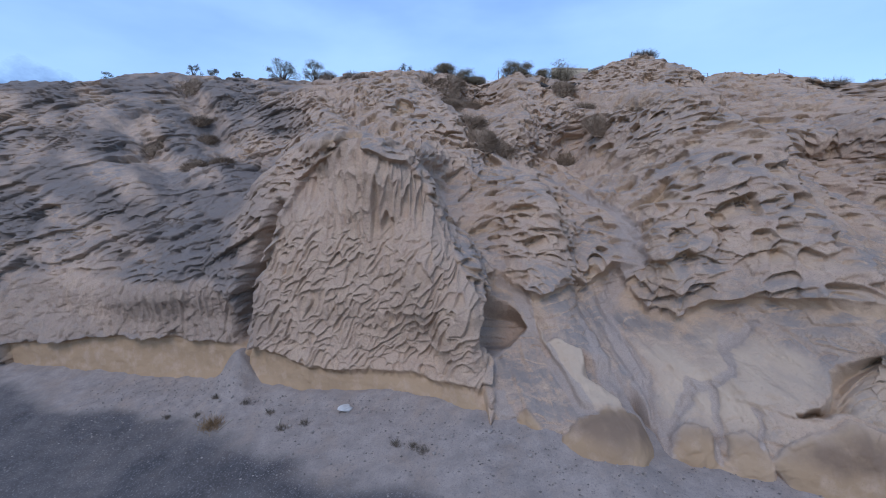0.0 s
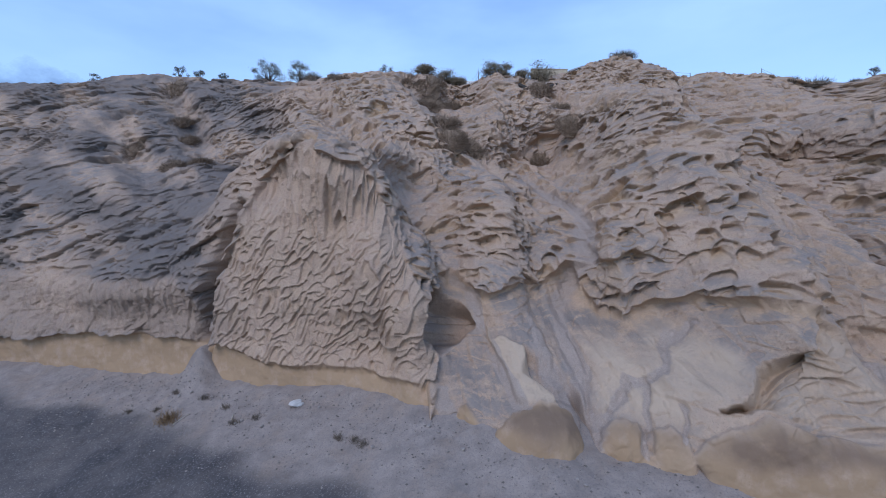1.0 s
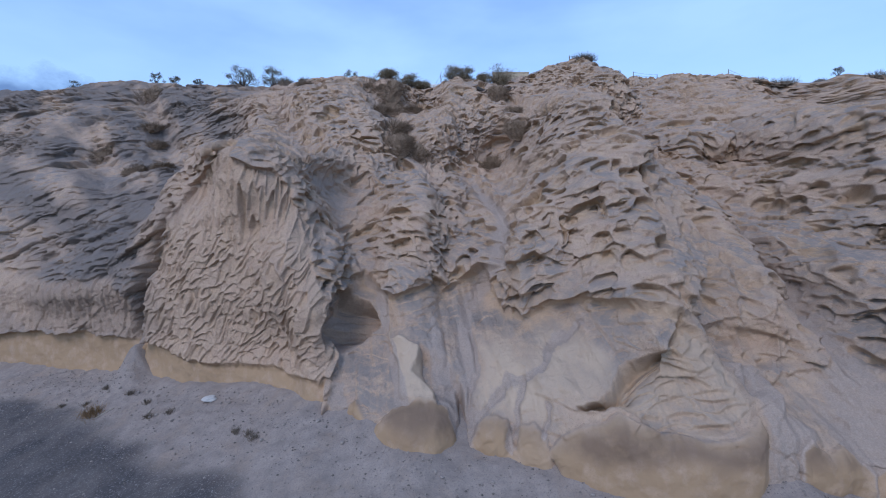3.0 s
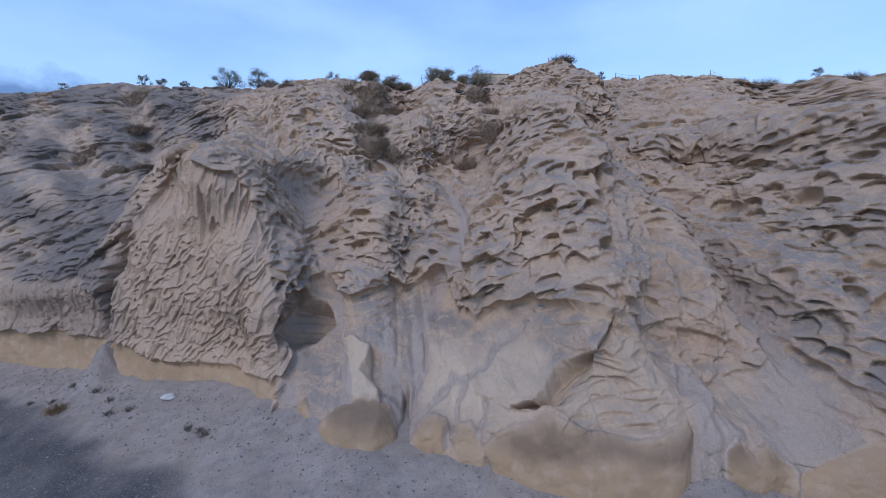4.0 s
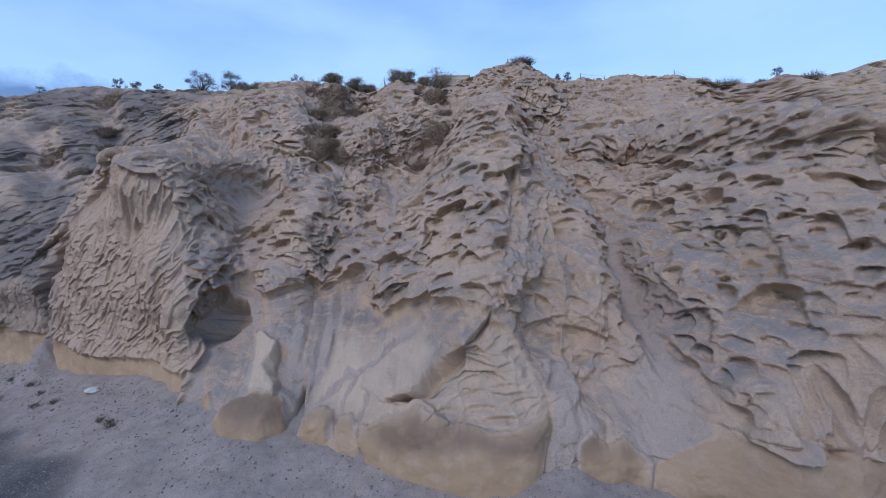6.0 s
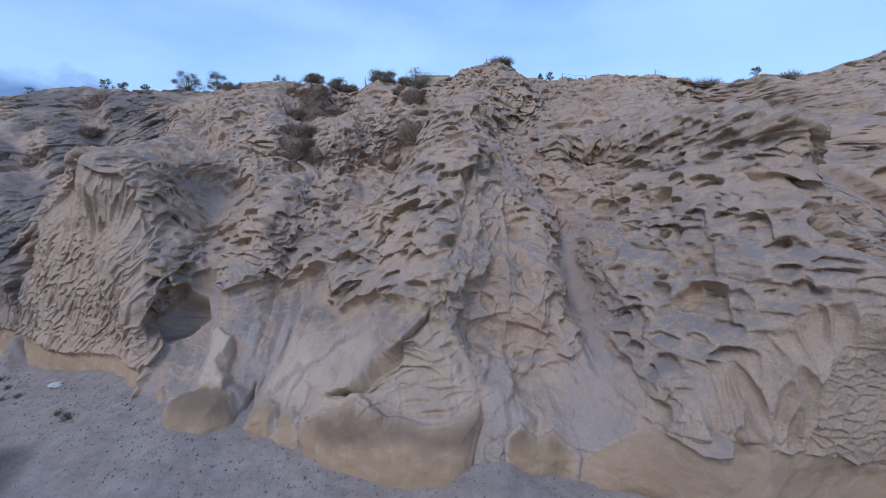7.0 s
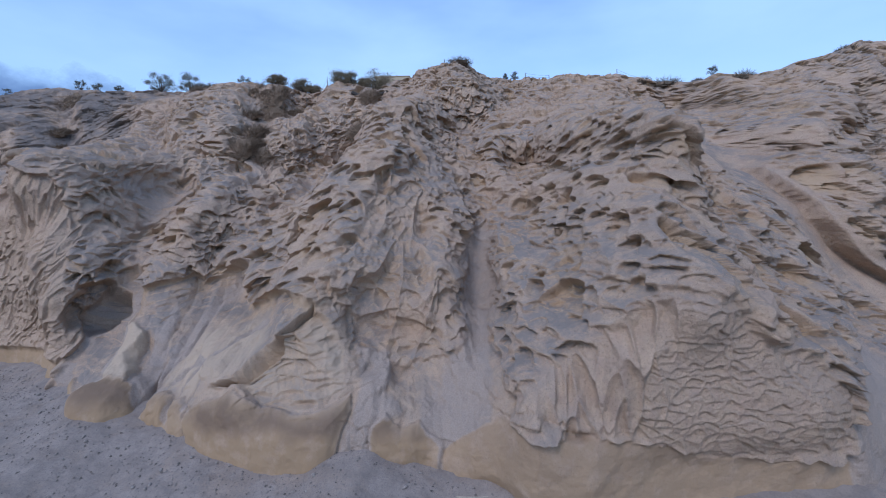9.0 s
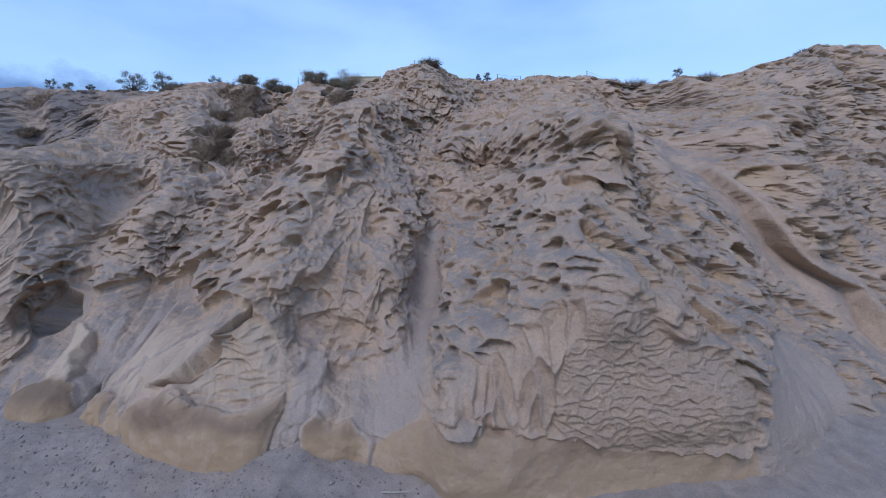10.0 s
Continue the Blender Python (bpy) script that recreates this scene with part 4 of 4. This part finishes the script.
for k, (x, y, wide, high) in enumerate(((-2.3, 48.6, 3.8, 2.3), (0.2, 48.1, 4.6, 2.4), (2.6, 48.5, 3.6, 2.0), (0.4, 46.1, 4.8, 1.3), (2.0, 35.2, 3.8, 1.3), (3.7, 35.6, 3.2, 1.2), (1.3, 39.0, 4.4, 1.2), (2.3, 37.0, 2.8, 1.0), (-0.3, 42.6, 3.2, 1.0),
                                         (-27.5, 48.2, 3.4, 1.3), (-25.9, 46.2, 3.2, 1.2), (-30.1, 43.7, 4.2, 1.2), (-32.0, 55.1, 5.6, 1.5), (-21.8, 40.9, 2.6, 1.0), (-24.0, 39.9, 2.6, 1.0),
                                         (12.9, 37.6, 3.3, 1.5), (11.4, 40.6, 3.0, 1.3), (9.9, 40.6, 2.4, 1.0), (13.4, 42.0, 3.0, 1.3), (12.2, 45.6, 3.2, 1.3), (-9.7, 49.2, 2.6, 0.9))):
    dry_dome("dry_shrub", "withered brown shrub clinging to the cliff slope", (x, y, surface_z(x, y) - 0.1), wide, 0.55 * high, 800, DRY_TWIG, 120 + k, "dry shrubs on the slope", min(0.7, max(0.1, (surface_z(x, y + 0.8) - surface_z(x, y - 0.8)) / 1.6)))


def box(bm, size, at, bevel=0.02):
    made = bmesh.ops.create_cube(bm, size=1.0)
    for v in made["verts"]:
        v.co = Vector((v.co.x * size[0] + at[0], v.co.y * size[1] + at[1], v.co.z * size[2] + at[2]))
    bmesh.ops.bevel(bm, geom=[e for e in bm.edges if e.verts[0] in set(made["verts"])], offset=bevel, segments=2, affect="EDGES", profile=0.5)


def low_house(at):
    """A small white house, its gable toward the sea, seen past the rim."""
    root = thing("house", "small white house with low grey roof behind the cliff rim", "house", at)
    bm = bmesh.new()
    w, d, h, g = 3.4, 4.5, 2.2, 0.55
    rows = []
    for y in (0, d):
        rows.append([bm.verts.new((x, y, z)) for x, z in ((-w / 2, -1), (w / 2, -1), (w / 2, h), (0, h + g), (-w / 2, h))])
    bm.faces.new(rows[0])
    bm.faces.new(rows[1][::-1])
    for k in range(5):
        bm.faces.new((rows[0][k], rows[1][k], rows[1][(k + 1) % 5], rows[0][(k + 1) % 5]))
    bmesh.ops.recalc_face_normals(bm, faces=bm.faces)
    part("wall", bm, WHITE_WALL, root, "white limewashed wall")
    bm = bmesh.new()
    for s in (-1, 1):
        p = [Vector((s * (w / 2 + 0.25), -0.25, h - 0.06)), Vector((0, -0.25, h + g + 0.06)), Vector((0, d + 0.25, h + g + 0.06)), Vector((s * (w / 2 + 0.25), d + 0.25, h - 0.06))]
        low = [bm.verts.new(v) for v in p]
        high = [bm.verts.new(v + Vector((0, 0, 0.14))) for v in p]
        bm.faces.new(low)
        bm.faces.new(high)
        for k in range(4):
            bm.faces.new((low[k], low[(k + 1) % 4], high[(k + 1) % 4], high[k]))
    bmesh.ops.recalc_face_normals(bm, faces=bm.faces)
    part("roof", bm, ROOF, root, "pale grey pitched roof")
    bm = bmesh.new()
    box(bm, (0.5, 0.06, 0.5), (-1.0, -0.05, 1.75), 0.01)
    window = part("window", bm, DARK_GLASS, root, "small dark window")
    bm = bmesh.new()
    for x, z, sx, sz in ((-1.0, 2.05, 0.7, 0.1), (-1.0, 1.45, 0.7, 0.1), (-1.3, 1.75, 0.1, 0.52), (-0.7, 1.75, 0.1, 0.52)):
        box(bm, (sx, 0.12, sz), (x, -0.06, z), 0.01)
    part("frame", bm, WHITE_WALL, window)
    return root


low_house((18.4, 51.0, 22.7))
bm = bmesh.new()
box(bm, (4.2, 0.35, 2.0), (0, 0, 0.4), 0.05)
box(bm, (4.3, 0.45, 0.1), (0, 0, 1.45), 0.02)
garden_wall = thing("garden_wall", "low ochre rendered garden wall beside the rim bushes", "wall", (14.2, 50.0, surface_z(14.2, 50.0)))
part("wall_body", bm, OCHRE_WALL, garden_wall)
bm = bmesh.new()
box(bm, (6.5, 0.4, 1.2), (0, 0, 0.2), 0.05)
roof_far = thing("outbuilding", "flat pale outbuilding just showing above the rim", "building", (5.0, 56.5, 24.5))
part("wall_body", bm, WHITE_WALL, roof_far)


def fence(posts, high, seed):
    rng = random.Random(seed)
    root = thing("wire_fence", "thin leaning wooden fence posts with slack wire", "fence", posts[0])
    tops = []
    for p in posts:
        bm = bmesh.new()
        o = Vector(p) - Vector(posts[0])
        top = o + Vector((rng.uniform(-0.08, 0.08), rng.uniform(-0.08, 0.08), high * rng.uniform(0.85, 1.1)))
        tube(bm, [o - Vector((0, 0, 0.4)), (o + top) / 2, top], 0.05, 0.04, 6)
        part("post", bm, WEATHERED_WOOD, root)
        tops.append((o, top))
    for f in (0.5, 0.9):
        bm = bmesh.new()
        line = []
        for (o, t), (o2, t2) in zip(tops, tops[1:]):
            a, b = o.lerp(t, f), o2.lerp(t2, f)
            line += [a, (a + b) / 2 - Vector((0, 0, 0.08))]
        line.append(tops[-1][0].lerp(tops[-1][1], f))
        tube(bm, line, 0.012, 0.012, 4)
        part("wire", bm, NETTING, root)


fence([(x, 50.4, surface_z(x, 50.4)) for x in (3.2, 4.6, 6.0)], 1.1, 5)
fence([(x, 48.3, surface_z(x, 48.3)) for x in (20.6, 22.4, 24.4)], 0.8, 6)
fence([(x, 56.0, surface_z(x, 56.0)) for x in (31.3, 34.5)], 0.75, 7)
fence([(x, 54.6, surface_z(x, 54.6)) for x in (43.0, 46.0)], 0.8, 8)
# sagging net across the head of the gully
bm = bmesh.new()
tube(bm, [Vector((x, 0.1 * math.sin(2 * x), -0.12 * (4 - (x - 2) ** 2))) for x in (0, 0.7, 1.4, 2.1, 2.8, 3.5, 4.2)], 0.22, 0.2, 7)
net = thing("fallen_net", "sagging roll of dark old fence netting", "netting", (9.9, 46.4, surface_z(9.9, 46.4) + 0.35))
part("net_roll", bm, NETTING, net)


def tuft(at, wide, high, blades, mat, seed, label, name="dry_tuft"):
    rng = random.Random(seed)
    root = thing(name, label, "plant", at, "dry tufts on the talus")
    bm = bmesh.new()
    for _ in range(blades):
        a = Vector((rng.gauss(0, wide / 5), rng.gauss(0, wide / 5), -0.02))
        tube(bm, bough(rng, a, Vector((rng.gauss(0, 0.9), rng.gauss(0, 0.9), 1)), high * rng.uniform(0.6, 1.2), 0.4, 3), 0.012, 0.004, 3)
    part("blade", bm, mat, root)


def on_ground(x, y):
    return float(ground_height(np.array([[float(x)]]), np.array([[float(y)]]))[0, 0])


tuft((-13.6, 19.8, on_ground(-13.6, 19.8)), 1.4, 0.55, 220, DRY_STRAW, 301, "rust-brown clump of dry straw on the talus", "straw_clump")
for k, (x, y) in enumerate(((-3.1, 15.8), (-2.7, 15.4), (-9.6, 18.5), (-15.0, 21.2), (-14.3, 21.9), (-10.7, 20.1), (-8.5, 18.6), (-3.9, 16.2), (-12.4, 21.2), (-17.0, 21.8))):
    tuft((x, y, on_ground(x, y)), 0.6, 0.24, 70, GREY_TWIG, 310 + k, "small withered grey tuft on gravel")
for k, (x, y, turn, long) in enumerate(((-13.1, 19.4, 60, 0.9), (22.3, 9.95, -20, 1.3), (-9.9, 18.9, 100, 0.4))):
    rng = random.Random(400 + k)
    bm = bmesh.new()
    tube(bm, bough(rng, Vector((0, 0, 0.05)), Vector((math.cos(radians(turn)), math.sin(radians(turn)), 0.12)), long, 0.12, 4), 0.04, 0.02, 6)
    stick = thing("driftwood_stick", "bleached driftwood stick lying on gravel", "stick", (x, y, on_ground(x, y)), "driftwood")
    part("stick_body", bm, DRIFTWOOD, stick)


def stone_mesh(seed, flat=0.65):
    rng = random.Random(seed)
    bm = bmesh.new()
    bmesh.ops.create_icosphere(bm, subdivisions=2, radius=0.5)
    for v in bm.verts:
        v.co *= 0.85 + 0.35 * noise.noise(v.co * 2 + Vector((seed, 0, 0)))
        v.co.z *= flat
    me = bpy.data.meshes.new("stone")
    bm.to_mesh(me)
    bm.free()
    me.materials.append(PEBBLE)
    return me


# loose stones that can be told apart
rng = random.Random(77)
STONES = [stone_mesh(500 + k) for k in range(6)]
for k in range(90):
    x = rng.uniform(-20, 26)
    foot = float(curve(STATIONS, CONTOURS[0], np.array([x]))[0])
    y = foot - 0.6 - abs(rng.gauss(0, 1.8))
    s = rng.uniform(0.10, 0.26)
    ob = tagged(new("stone", STONES[k % 6]), "loose grey-tan pumice stone on the talus", "stone", "loose stones")
    ob.matrix_basis = pose(x, y, on_ground(x, y) + 0.1 * s, rng.uniform(-20, 20), rng.uniform(-20, 20), rng.uniform(0, 360)) @ Matrix.Diagonal((s, s * rng.uniform(0.7, 1.2), s, 1))
big_stone = bpy.data.meshes.new("pale_rock")
bm = bmesh.new()
bmesh.ops.create_icosphere(bm, subdivisions=3, radius=0.5)
for v in bm.verts:
    v.co *= 0.8 + 0.4 * noise.noise(v.co * 2.5)
    v.co.z *= 0.5
bm.to_mesh(big_stone)
bm.free()
big_stone.materials.append(PALE_STONE)
pale = tagged(new("pale_rock", big_stone), "pale flat rock lying below the slab", "rock")
pale.matrix_basis = pose(-6.6, 19.0, on_ground(-6.6, 19.0) + 0.1, 8, 0, 30) @ Matrix.Diagonal((0.9, 0.6, 0.6, 1))
# the finer gravel, past counting
n = 5200
gx = np.random.RandomState(4).uniform(-24, 32, n)
gy = curve(STATIONS, CONTOURS[0], gx) - 0.3 - np.abs(np.random.RandomState(5).normal(0, 3.2, n))
gz = ground_height(gx[:, None], gy[:, None])[:, 0]
size = 0.022 + 0.05 * np.random.RandomState(6).rand(n) ** 3
octa = np.array([(1, 0, 0), (-1, 0, 0), (0, 1, 0), (0, -1, 0), (0, 0, 0.7), (0, 0, -0.7)])
tri = np.array([(0, 2, 4), (2, 1, 4), (1, 3, 4), (3, 0, 4), (2, 0, 5), (1, 2, 5), (3, 1, 5), (0, 3, 5)])
jig = 1 + 0.35 * (np.random.RandomState(7).rand(n, 6, 3) - 0.5)
verts = np.stack([gx, gy, gz + 0.01], 1)[:, None, :] + octa[None] * jig * size[:, None, None]
faces = tri[None] + 6 * np.arange(n)[:, None, None]
me = bpy.data.meshes.new("gravel")
me.from_pydata(verts.reshape(-1, 3).tolist(), [], faces.reshape(-1, 3).tolist())
me.materials.append(PEBBLE)
tagged(new("gravel", me), "fine loose pumice gravel on the talus and beach", "gravel", kind="stuff")


# a far bank of cloud low over the land
def cloud_bank():
    mat = bpy.data.materials.new("far_cloud")
    mat.use_nodes = True
    nt = mat.node_tree
    nt.nodes.clear()
    at = node(nt, "ShaderNodeTexCoord").outputs["Generated"]
    xyz = node(nt, "ShaderNodeSeparateXYZ", {"Vector": at})
    puff = node(nt, "ShaderNodeTexNoise", {"Vector": at, "Scale": 3.5, "Detail": 5.0, "Roughness": 0.55}).outputs["Fac"]
    edge = times(nt, times(nt, xyz.outputs["Z"], times(nt, xyz.outputs["X"], 0.26), "ADD"), times(nt, puff, 0.55), "ADD")
    much = node(nt, "ShaderNodeMapRange", {"Value": edge, "From Min": 1.40, "From Max": 1.22}).outputs["Result"]
    glow = node(nt, "ShaderNodeEmission", {"Color": (0.22, 0.34, 0.56, 1), "Strength": 1.0})
    clear = node(nt, "ShaderNodeBsdfTransparent")
    both = node(nt, "ShaderNodeMixShader", {0: times(nt, much, 0.9), 1: clear.outputs[0], 2: glow.outputs[0]})
    nt.links.new(both.outputs[0], node(nt, "ShaderNodeOutputMaterial").inputs["Surface"])
    bm = bmesh.new()
    rows = []
    for k in range(13):
        a = radians(-62 + 26 * k / 12)
        rows.append([bm.verts.new((2600 * math.sin(a), 2600 * math.cos(a), z)) for z in (0, 220, 430, 640)])
    for p, q in zip(rows, rows[1:]):
        for j in range(3):
            bm.faces.new((p[j], q[j], q[j + 1], p[j + 1]))
    me = bpy.data.meshes.new("cloud_bank")
    bm.to_mesh(me)
    bm.free()
    me.materials.append(mat)
    tagged(new("backdrop", me), "far blue-grey bank of cloud low in the sky", "cloud", kind="structure")


cloud_bank()
